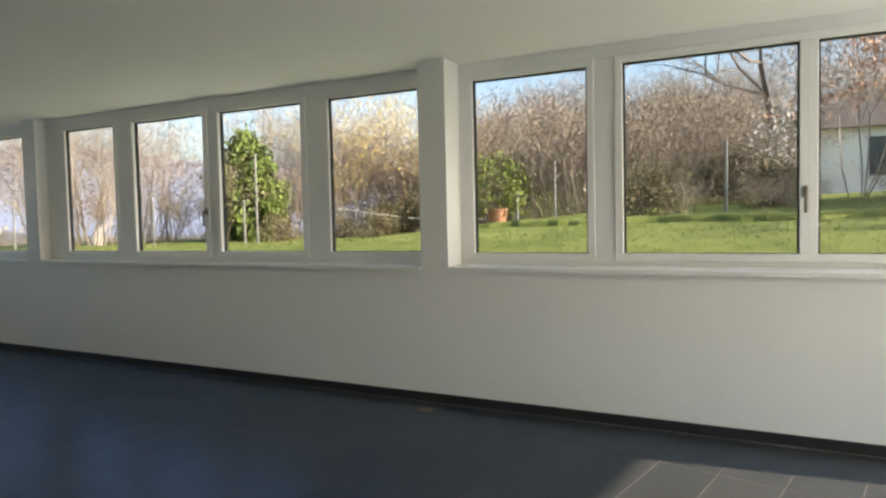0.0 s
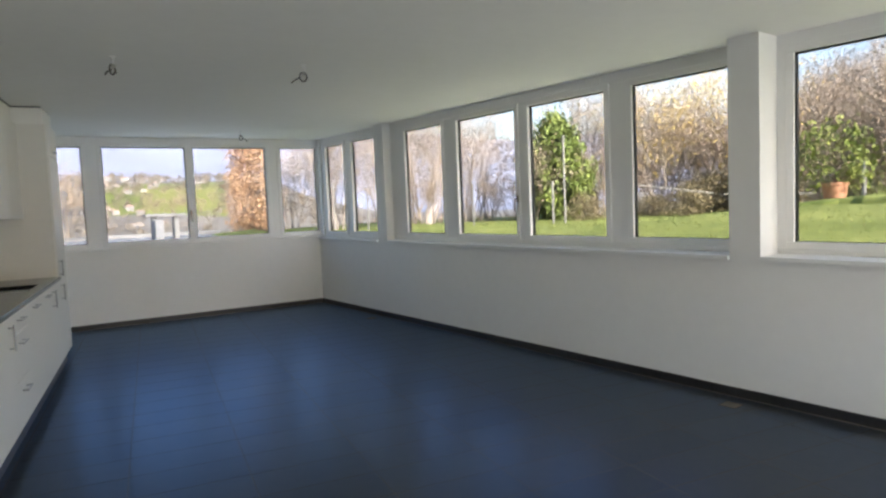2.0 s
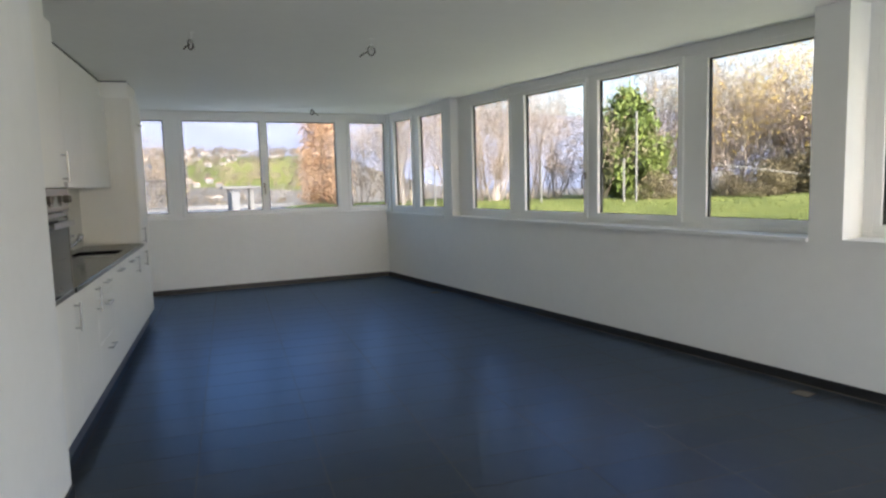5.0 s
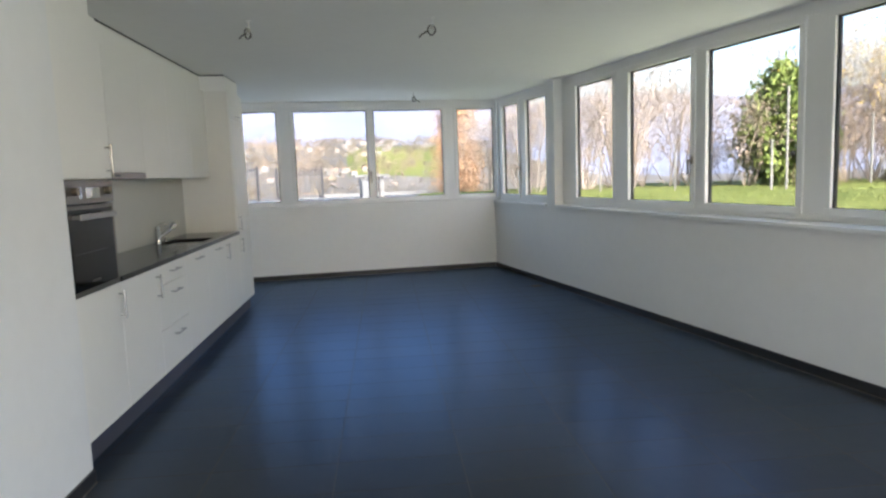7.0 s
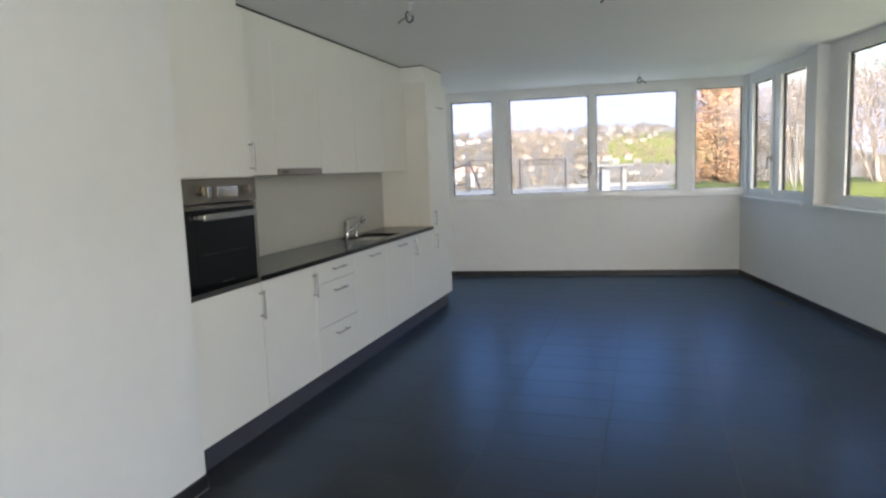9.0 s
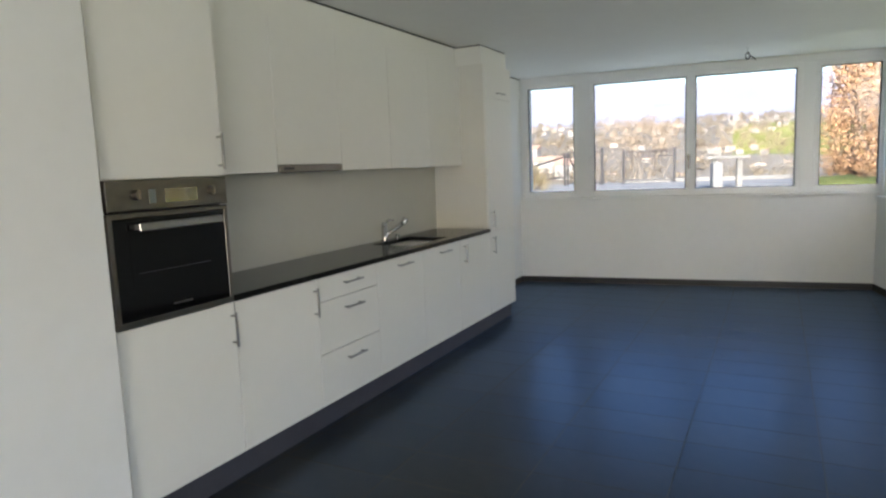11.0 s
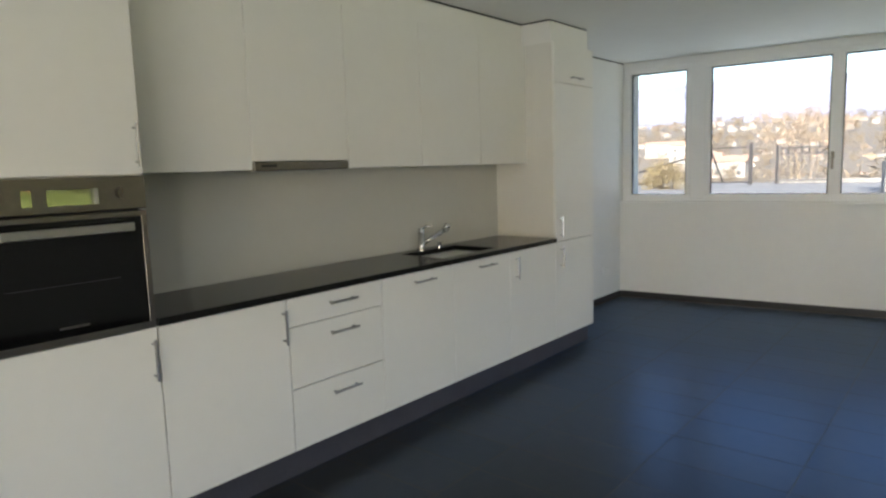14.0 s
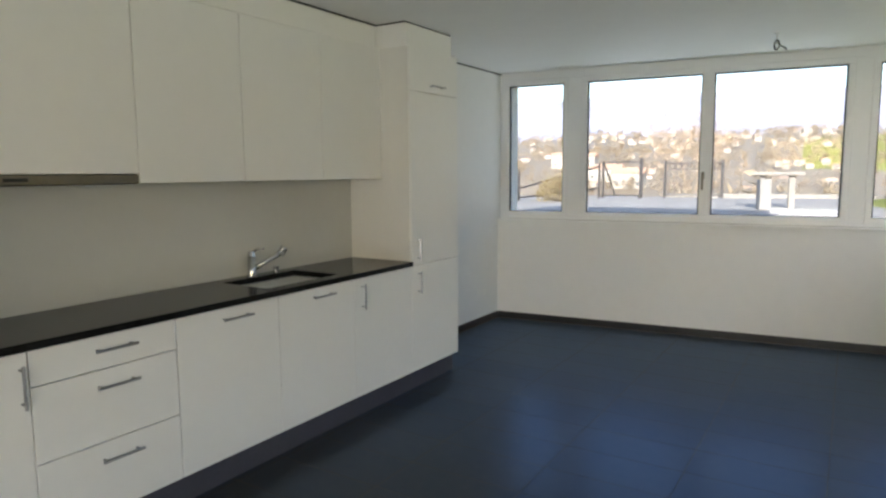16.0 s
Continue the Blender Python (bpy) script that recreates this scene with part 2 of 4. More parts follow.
# ---- plan ----
KM = pose(-3.463, -1.88, 0, 0, 0, -96.27)      # kitchen: x along the run, y into the room
WM = pose(0, 0, 0, 0, 0, -83.2)                # garden windows: x along, y outwards
CEIL, SILL = 2.55, 1.03
FACE = 0.0268                                  # the wall face drifts from the glazing by this slope


def kp(s, n):
    v = KM @ Vector((s, n, 0))
    return v.x, v.y


def wp(s, d):
    v = WM @ Vector((s, d, 0))
    return v.x, v.y


def face(s):
    return -FACE * s


# floor slab under the tiles, ceiling, walls
outline = [wp(-0.45, 0.40), wp(13.4, 0.40), (kp(11.6, -0.95)), (kp(-2.35, -0.95))]
tagged(part("floor", prism(outline, -0.30, 0.0034), M_GROUT), "dark grouted screed under the tiles", "floor", kind="structure")
tagged(part("ceiling", prism([wp(-0.55, 0.50), wp(13.5, 0.50), kp(11.7, -1.0), kp(-2.45, -1.0)], CEIL, CEIL + 0.35), M_CEIL), "plain white painted ceiling", "ceiling", kind="structure")

# Out of view; added so the house throws a longer shadow on the terrace.
tagged(part("added_upper_storey", prism([wp(-0.2, 0.40), wp(13.3, 0.40), kp(11.5, -0.9), kp(-2.2, -0.9)], CEIL + 0.352, 4.6), M_EXT), "unseen plain block added above the room to shade the terrace", "wall", kind="structure")
bays = ((0.0, 1.81), (2.04, 6.782), (7.008, 12.3))
pill = ((1.81, 2.04), (6.782, 7.008), (12.3, 13.4))
tagged(part("wall_east", prism([wp(0.0, 0.0), wp(0.0, 0.38), wp(13.4, 0.38), wp(13.4, face(13.4))], -0.6, SILL - 0.03), M_WALL),
       "white painted parapet wall below the garden windows", "wall", kind="structure")
for a0, a1 in pill:
    tagged(part("pillar", prism([wp(a0, face(a0)), wp(a0, 0.15), wp(a1, 0.15), wp(a1, face(a1))], SILL - 0.03, CEIL), M_WALL),
           "white painted pillar between window bays", "pillar", kind="structure")
for a0, a1 in bays:
    tagged(part("window_board", prism([wp(a0 + (0.0 if a0 else 0.02), face(a0) - 0.028), wp(a0, 0.08), wp(a1, 0.08), wp(a1, face(a1) - 0.028)], SILL - 0.03, SILL), M_FRAME),
           "white window board on the parapet", "window sill", kind="structure")
tagged(part("wall_north", boxes((-4.3, 0.0, 0.0, 0.38, -0.6, 1.045)), M_WALL), "white painted parapet wall under the end windows", "wall", kind="structure")
tagged(part("corner_block", prism([(0.0, 0.0), (0.0, 0.38), (0.377, 0.38), (0.377, 0.045)], -0.6, SILL - 0.002), M_WALL), "white masonry corner under the windows", "wall", kind="structure")
tagged(part("window_board", boxes((-3.86, -0.001, -0.024, 0.08, 1.043, 1.065), bevel=0.003), M_FRAME), "thin white window board under the end windows", "window sill", kind="structure")
tagged(part("wall_west", prism([kp(-2.30, -0.60), kp(-2.30, -0.92), kp(4.387, -0.92), kp(4.387, -0.60)], -0.6, CEIL), M_WALL),
       "white painted wall behind the kitchen", "wall", kind="structure")
tagged(part("wall_west_near", prism([kp(4.388, 0.062), kp(4.388, -0.92), kp(11.5, -0.92), kp(11.5, 0.062)], -0.6, CEIL), M_WALL),
       "plain white wall flush with the kitchen", "wall", kind="structure")
# rear wall with glazed opening, behind the whole walk
yb = -13.2
tagged(part("wall_south", boxes((-4.9, -1.2, yb - 0.3, yb, -0.6, CEIL), (-1.2, 1.36, yb - 0.3, yb, 2.42, CEIL), (1.36, 1.75, yb - 0.3, yb, -0.6, CEIL), (-1.2, 1.36, yb - 0.3, yb, -0.6, 0.02)), M_WALL),
       "white rear wall with a glazed opening", "wall", kind="structure")


# skirting
def skirting(name, M, s0, s1, f0, f1):
    pts = [M @ Vector((s0, f0, 0)), M @ Vector((s1, f1, 0))]
    d = (pts[1] - pts[0]).normalized()
    n = Vector((-d.y, d.x, 0))
    bm = prism([(p.x, p.y) for p in (pts[0], pts[1], pts[1] + n * 0.011, pts[0] + n * 0.011)], 0.006, 0.075)
    sk = part(name, bm, M_SKIRT)
    part("joint", prism([(p.x, p.y) for p in (pts[0], pts[1], pts[1] + n * 0.016, pts[0] + n * 0.016)], 0.0042, 0.0085), M_JOINT, sk, "pale joint line at the floor")
    return tagged(sk, "dark tile skirting along the white wall", "skirting", kind="structure")


I4 = Matrix.Identity(4)
skirting("baseboard", WM, 13.3, 0.0, face(13.3), 0.0)
skirting("baseboard", I4, 0.0, -3.86, 0.0, 0.0)
skirting("baseboard", KM, -1.9, -0.01, -0.60, -0.60)
skirting("baseboard", KM, 4.388, 11.3, 0.062, 0.062)


# ---- windows ----
def glazing(name, M, a, b, zb, zt, gz0, gz1, panes, handles=(), sashes=(), label="", pane_material=None):
    """One bay: outer frame with posts; each light with its sash, black gasket and pane."""
    w = thing(name, M, label, "window", kind="structure")
    bm = bmesh.new()
    box(bm, a, b, 0.062, 0.112, zb, gz0 - 0.045, 0.004)
    box(bm, a, b, 0.062, 0.112, gz1 + 0.045, zt, 0.004)
    edges = [a] + [q for p in panes for q in p] + [b]
    for i in range(0, len(edges), 2):
        l, r = edges[i], edges[i + 1]
        l2 = l if i == 0 else l + 0.045
        r2 = r if i == len(edges) - 2 else r - 0.045
        if r2 - l2 > 0.012:
            box(bm, l2, r2, 0.062, 0.112, gz0 - 0.045, gz1 + 0.045, 0.003)
    part("window_frame", bm, M_FRAME, w)
    for i, (l, r) in enumerate(panes):
        y0 = 0.046 if i in sashes else 0.058
        k = 0.052
        bm = boxes((l - k, r + k, y0, 0.094, gz0 - k, gz0), (l - k, r + k, y0, 0.094, gz1, gz1 + k), (l - k, l, y0, 0.094, gz0, gz1), (r, r + k, y0, 0.094, gz0, gz1), bevel=0.004)
        sash = part("sash", bm, M_FRAME, w)
        g = 0.012
        part("gasket", boxes((l, l + g, 0.082, 0.111, gz0, gz1), (r - g, r, 0.082, 0.111, gz0, gz1), (l + g, r - g, 0.082, 0.111, gz1 - g, gz1), (l + g, r - g, 0.082, 0.108, gz0, gz0 + 0.004)), M_BLACK, sash, "black outer glazing rebate")
        pane = part("pane", boxes((l + g, r - g, 0.0835, 0.0895, gz0 + 0.004, gz1 - g)), pane_material or M_GLASS, sash, "glass pane tinted to dim the outdoor view")
        # The pane throws no shadow, so light enters undimmed by the tint.
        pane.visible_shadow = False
        if i in handles:
            side = -1 if handles[i] < 0 else 1
            x = (r if side > 0 else l) + side * 0.030
            hz = 1.50
            bm = boxes((x - 0.014, x + 0.014, y0 - 0.012, y0, hz - 0.035, hz + 0.035), bevel=0.003)
            box(bm, x - 0.009, x + 0.009, y0 - 0.045, y0 - 0.012, hz - 0.009, hz + 0.009)
            box(bm, x - 0.010, x + 0.010, y0 - 0.055, y0 - 0.040, hz - 0.13, hz + 0.012, 0.004)
            part("handle", bm, M_OVENST, sash, "grey metal window handle")
    return w


ZT = CEIL + 0.012
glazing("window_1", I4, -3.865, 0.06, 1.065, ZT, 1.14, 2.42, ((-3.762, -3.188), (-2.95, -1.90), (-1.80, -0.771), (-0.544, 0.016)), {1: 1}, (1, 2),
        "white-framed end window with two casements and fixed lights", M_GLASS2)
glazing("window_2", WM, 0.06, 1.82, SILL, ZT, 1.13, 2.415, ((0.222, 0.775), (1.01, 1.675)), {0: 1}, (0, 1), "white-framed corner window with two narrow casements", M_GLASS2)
glazing("window_3", WM, 2.03, 6.79, SILL, ZT, 1.125, 2.415, ((2.365, 3.13), (3.43, 4.375), (4.57, 5.515), (5.795, 6.655)), {1: 1}, (1, 2),
        "white-framed garden window with two casements and fixed lights")
glazing("window_4", WM, 7.0, 12.32, SILL, ZT, 1.115, 2.415, ((7.12, 7.985), (8.23, 9.29), (9.39, 10.45), (10.70, 11.9)), {1: 1}, (1, 2),
        "white-framed garden window with wide casements")
tagged(part("corner_post", prism([(0.05, 0.03), (0.05, 0.13), (0.16, 0.13), (0.16, -0.02), wp(0.07, 0.03)], SILL, ZT), M_FRAME), "white corner post joining two windows", "post", kind="structure")
tagged(part("window_board", boxes((0.0, 0.049, -0.010, 0.16, SILL + 0.001, 1.064)), M_FRAME), "white filler block at the window corner", "window sill", kind="structure")
rear = thing("door_1", pose(0, yb, 0), "white-framed glazed rear door", "door", kind="structure")
part("door_frame", boxes((-1.2, -1.12, -0.2, -0.1, 0.02, 2.42), (1.30, 1.36, -0.2, -0.1, 0.02, 2.42), (-1.12, 1.30, -0.2, -0.1, 2.36, 2.42)), M_FRAME, rear)
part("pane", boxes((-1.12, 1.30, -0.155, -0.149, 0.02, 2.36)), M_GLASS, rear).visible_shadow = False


# ---- kitchen ----
def bar_handle(parent, x, z, length, vertical, y=0.0):
    bm = bmesh.new()
    h = length / 2
    o = h - 0.018
    if vertical:
        tube(bm, [(x, y + 0.032, z - h), (x, y + 0.032, z + h)], 0.0062)
        ends = ((x, z - o), (x, z + o))
    else:
        tube(bm, [(x - h, y + 0.032, z), (x + h, y + 0.032, z)], 0.0062)
        ends = ((x - o, z), (x + o, z))
    for px, pz in ends:
        tube(bm, [(px, y, pz), (px, y + 0.032, pz)], 0.0048, 8)
    return part("handle", bm, M_STEEL, parent, "brushed steel bar handle")


def front(parent, x0, x1, z0, z1, y=0.0, name="door", hv=None):
    g = 0.0022
    d = part(name, boxes((x0 + g, x1 - g, y - 0.019, y, z0 + g, z1 - g), bevel=0.0012), M_DOOR, parent)
    if hv:
        bar_handle(d, hv[0], hv[1], hv[2], hv[3], y)
    return d


U = 0.62
ZB, ZW = 0.152, 0.903


def carcass(parent, x0, x1, y0, y1, z0, z1):
    t = 0.018
    return part("body", boxes((x0, x0 + t, y0, y1, z0, z1), (x1 - t, x1, y0, y1, z0, z1), (x0 + t, x1 - t, y0, y0 + 0.01, z0, z1), (x0 + t, x1 - t, y0 + 0.01, y1, z0, z0 + t), (x0 + t, x1 - t, y0 + 0.01, y1, z1 - t, z1)), M_CARC, parent)


def base(x0, x1, label, fronts):
    c = thing("base_cabinet", KM, label, "cabinet", "kitchen base cabinets")
    carcass(c, x0, x1, -0.585, -0.020, ZB, ZW - 0.002)
    for z0, z1, hv, nm in fronts:
        front(c, x0, x1, z0, z1, 0.0, nm, hv)
    return c


base(0.62, 1.235, "white base cabinet with one door beside the fridge column", [(ZB, ZW, (1.165, 0.785, 0.16, True), "door")])
base(1.235, 1.855, "white sink base cabinet with a pull-out front", [(ZB, ZW, (1.52, 0.852, 0.17, False), "door")])
base(1.855, 2.475, "white dishwasher front with a horizontal bar handle", [(ZB, ZW, (2.14, 0.848, 0.18, False), "door")])
base(2.475, 3.095, "white drawer cabinet with three drawers", [(0.762, ZW, (2.766, 0.844, 0.18, False), "drawer_front"), (0.458, 0.762, (2.766, 0.692, 0.18, False), "drawer_front"), (ZB, 0.458, (2.766, 0.384, 0.18, False), "drawer_front")])
base(3.095, 3.715, "white base cabinet with one door beside the oven", [(ZB, ZW, (3.125, 0.775, 0.165, True), "door")])

tall = thing("fridge_cabinet", KM, "tall white built-in fridge cabinet up to the ceiling", "cabinet")
part("body", boxes((0.0, 0.62, -0.598, -0.020, ZB, 2.385), bevel=0.001), M_CARC, tall)
front(tall, 0.0, 0.62, ZB, 0.905, 0.0, "door", (0.545, 0.782, 0.16, True))
front(tall, 0.0, 0.62, 0.907, 2.094, 0.0, "door", (0.552, 1.018, 0.16, True))
front(tall, 0.0, 0.62, 2.096, 2.388, 0.0, "door", (0.30, 2.145, 0.17, False))
part("filler", boxes((0.035, 0.615, -0.598, -0.030, 2.386, CEIL - 0.012)), M_DOOR, tall)

col = thing("oven_cabinet", KM, "tall white cabinet housing the built-in oven", "cabinet")
part("body", boxes((3.717, 3.735, -0.598, -0.020, ZB, 2.388), (4.325, 4.343, -0.598, -0.020, ZB, 2.388), (3.735, 4.325, -0.598, -0.585, ZB, 2.388), (3.735, 4.325, -0.585, -0.020, 0.895, 0.910), (3.735, 4.325, -0.585, -0.020, 1.497, 1.512), (3.735, 4.325, -0.585, -0.020, ZB, 0.17), (3.735, 4.325, -0.585, -0.020, 2.37, 2.388)), M_CARC, col)
front(col, 3.717, 4.343, ZB, ZW, 0.0, "door", (3.742, 0.775, 0.165, True))
front(col, 3.717, 4.343, 1.500, 2.388, 0.0, "door", (3.742, 1.612, 0.165, True))
part("filler", boxes((3.720, 4.343, -0.598, -0.030, 2.389, CEIL - 0.012)), M_DOOR, col)
for z0, z1 in ((ZB, 2.092), (2.096, CEIL - 0.004)):
    tagged(part("filler_strip", boxes((4.347, 4.386, -0.10, -0.006, z0, z1)), M_DOOR), "narrow white filler strip beside the oven cabinet", "filler", kind="structure").matrix_basis = KM

oven = thing("oven", KM, "built-in steel oven with black glass door", "oven")
ox0, ox1 = 3.722, 4.338
part("body", boxes((ox0 + 0.02, ox1 - 0.02, -0.55, -0.016, 0.915, 1.494)), M_BLACK, oven)
pan = part("control_panel", boxes((ox0, ox1, -0.016, 0.014, 1.373, 1.496), bevel=0.003), M_OVENST, oven, "brushed steel control panel")
part("display", boxes((3.896, 4.067, 0.0145, 0.0165, 1.400, 1.456)), M_DISP, pan, "glossy oven display")
part("display", boxes((4.113, 4.145, 0.0145, 0.0165, 1.400, 1.456)), M_DISP, pan, "small glossy oven indicator")
for kx in (3.818, 4.205):
    bm = tube(bmesh.new(), [(kx, 0.014, 1.437), (kx, 0.026, 1.437), (kx, 0.028, 1.437), (kx, 0.042, 1.437)], 0.021, 20)
    box(bm, kx - 0.004, kx + 0.004, 0.040, 0.050, 1.420, 1.454)
    part("knob", bm, M_OVENST, pan, "brushed steel oven knob", False)
od = part("oven_door", boxes((ox0, ox1, -0.014, 0.008, 0.905, 0.932), (ox0, ox0 + 0.022, -0.014, 0.008, 0.932, 1.345), (ox1 - 0.022, ox1, -0.014, 0.008, 0.932, 1.345), (ox0, ox1, -0.014, 0.008, 1.345, 1.366), bevel=0.002), M_OVENST, oven, "steel oven door frame")
part("door_glass", boxes((ox0 + 0.022, ox1 - 0.022, -0.010, 0.006, 0.932, 1.345)), M_OVENGL, od, "black oven door glass")
part("oven_window", boxes((ox0 + 0.10, ox1 - 0.09, 0.0062, 0.0072, 1.00, 1.26)), M_OVENGL, od, "dark oven window")
part("logo_bar", boxes((3.965, 4.065, 0.0064, 0.0074, 0.962, 0.970)), M_OVENST, od, "small pale maker's mark")
for z in (1.12,):
    part("rack", tube(bmesh.new(), [(ox0 + 0.12, 0.0078, z), (ox1 - 0.12, 0.0078, z)], 0.0010, 6), M_PLINTH, od, "faint oven rack behind the glass")
bm = boxes((3.79, 4.228, 0.040, 0.052, 1.292, 1.324), bevel=0.004)
box(bm, 3.80, 3.815, 0.006, 0.040, 1.298, 1.318)
box(bm, 4.203, 4.218, 0.006, 0.040, 1.298, 1.318)
part("handle", bm, M_STEEL, od, "flat steel oven handle")

# upper cabinets
YU = -0.245
ub = (0.62, 1.21, 1.83, 2.445)
for x0, x1 in zip(ub, ub[1:]):
    c = thing("wall_cabinet", KM, "white handleless wall cabinet above the worktop", "cabinet", "kitchen wall cabinets")
    carcass(c, x0, x1, -0.597, YU - 0.020, 1.508, 2.386)
    front(c, x0, x1, 1.505, 2.388, YU)
for x0, x1, zl, lb in ((2.445, 3.065, 1.552, "white wall cabinet above the extractor hood"), (3.065, 3.715, 1.508, "white handleless wall cabinet beside the oven cabinet")):
    c = thing("wall_cabinet", KM, lb, "cabinet", "kitchen wall cabinets")
    carcass(c, x0, x1, -0.597, YU - 0.020, zl, 2.386)
    front(c, x0, x1, zl - 0.003, 2.388, YU)
tagged(part("upper_filler", boxes((0.622, 3.716, -0.597, YU - 0.034, 2.397, CEIL - 0.012)), M_DOOR), "white filler panel above the wall cabinets", "filler panel").matrix_basis = KM
hood = thing("extractor_hood", KM, "slim steel extractor hood under a wall cabinet", "extractor hood")
part("body", boxes((2.450, 3.060, -0.595, YU - 0.012, 1.503, 1.548), bevel=0.003), M_OVENST, hood)
part("front_strip", boxes((2.452, 3.058, YU - 0.012, YU + 0.004, 1.506, 1.546), bevel=0.002), M_OVENST, hood)
part("switch", boxes((2.93, 3.02, YU + 0.0045, YU + 0.007, 1.520, 1.534)), M_BLACK, hood, "dark hood switch strip")
part("filter", boxes((2.52, 2.98, -0.54, -0.31, 1.499, 1.5025)), M_LAMP, hood, "grey metal grease filter")

tagged(part("splashback", boxes((0.623, 3.716, -0.545, -0.527, 0.9375, 1.506)), M_SPLASH), "plain grey-beige splashback panel", "splashback").matrix_basis = KM
tagged(part("plinth", boxes((0.0, 4.386, -0.075, -0.055, 0.004, ZB - 0.004)), M_PLINTH), "dark grey plinth under the kitchen cabinets", "plinth").matrix_basis = KM

# black strips against the ceiling, painting the shade of the gaps there
for nm_, rw in (("shade_strip", (0.036, 0.614, -0.598, -0.036, CEIL - 0.012, CEIL - 0.001)), ("shade_strip", (0.622, 3.716, -0.597, YU - 0.028, CEIL - 0.012, CEIL - 0.001)), ("shade_strip", (3.721, 4.342, -0.598, -0.036, CEIL - 0.012, CEIL - 0.001)), ("shade_strip", (-1.9, -0.002, -0.600, -0.594, CEIL - 0.012, CEIL - 0.001))):
    tagged(part(nm_, boxes(rw), M_BLACK), "black strip painting the shade under the ceiling", "joint", kind="structure").matrix_basis = KM

# worktop with the sink cut-out
sx0, sx1, sy0, sy1 = 1.30, 1.86, -0.435, -0.075
wt = thing("worktop", KM, "polished black granite kitchen worktop", "worktop")
bm = bmesh.new()
xs, ys = (0.622, sx0, sx1, 3.714), (-0.585, sy0, sy1, 0.012)
top = {(i, j): bm.verts.new((xs[i], ys[j], 0.937)) for i in range(4) for j in range(4)}
fs = [bm.faces.new((top[i, j], top[i + 1, j], top[i + 1, j + 1], top[i, j + 1])) for i in range(3) for j in range(3) if (i, j) != (1, 1)]
low = bmesh.ops.extrude_face_region(bm, geom=fs)
bmesh.ops.translate(bm, verts=[g for g in low["geom"] if isinstance(g, bmesh.types.BMVert)], vec=(0, 0, -0.032))
bmesh.ops.recalc_face_normals(bm, faces=bm.faces[:])
part("slab", bm, M_GRANITE, wt)
part("front_edge", boxes((0.622, 3.714, 0.0122, 0.016, 0.907, 0.935), bevel=0.0015), M_GRANITE, wt)
sink = thing("sink", KM, "undermounted stainless steel sink in the worktop", "sink")
q = 0.006
part("bowl", boxes((sx0, sx1, sy0, sy0 + q, 0.75, 0.904), (sx0, sx1, sy1 - q, sy1, 0.75, 0.904), (sx0, sx0 + q, sy0 + q, sy1 - q, 0.75, 0.904), (sx1 - q, sx1, sy0 + q, sy1 - q, 0.75, 0.904), (sx0, sx1, sy0, sy1, 0.744, 0.75)), M_SINK, sink)
part("drain", tube(bmesh.new(), [(1.58, -0.27, 0.7502), (1.58, -0.27, 0.754)], 0.045, 24), M_CHROME, sink, "chrome drain")
fau = thing("kitchen_tap", KM, "chrome single-lever kitchen tap with a pull-out spout", "tap")
fx, fy = 1.60, -0.484
part("base", tube(bmesh.new(), [(fx, fy, 0.937), (fx, fy, 0.943), (fx, fy, 0.944), (fx, fy, 1.055)], 0.024, 20), M_CHROME, fau, "", True)
part("collar", tube(bmesh.new(), [(fx, fy, 0.9372), (fx, fy, 0.947)], 0.031, 20), M_CHROME, fau)
part("cap", tube(bmesh.new(), [(fx, fy, 1.055), (fx, fy, 1.085)], 0.025, 20, 0.018), M_CHROME, fau)
part("lever", tube(bmesh.new(), [(fx, fy, 1.075), (fx - 0.015, fy + 0.03, 1.098), (fx - 0.03, fy + 0.075, 1.104)], 0.009, 10), M_CHROME, fau, "", True)
part("spout", tube(bmesh.new(), [(fx, fy, 0.972), (fx - 0.07, fy + 0.04, 1.014), (fx - 0.155, fy + 0.088, 1.068)], 0.014, 14, 0.017), M_CHROME, fau, "", True)
part("spray_head", tube(bmesh.new(), [(fx - 0.150, fy + 0.085, 1.056), (fx - 0.168, fy + 0.095, 1.088), (fx - 0.175, fy + 0.099, 1.098)], 0.023, 16), M_CHROME, fau, "", True)
bm = tube(bmesh.new(), [(1.41, -0.484, 0.937), (1.41, -0.484, 0.962)], 0.014, 16)
tube(bm, [(1.41, -0.484, 0.962), (1.41, -0.484, 0.970)], 0.019, 16)
tagged(part("waste_control", bm, M_CHROME), "small chrome waste control knob by the tap", "knob").matrix_basis = KM
for z in (0.343,):
    so = thing("wall_socket", KM, "white double socket low on the wall", "socket")
    part("plate", boxes((-1.56, -1.40, -0.600, -0.590, z - 0.042, z + 0.042), bevel=0.003), M_SOCK, so)
    for cx in (-1.52, -1.44):
        part("insert", tube(bmesh.new(), [(cx, -0.590, z), (cx, -0.5885, z)], 0.022, 18), M_SOCK, so)


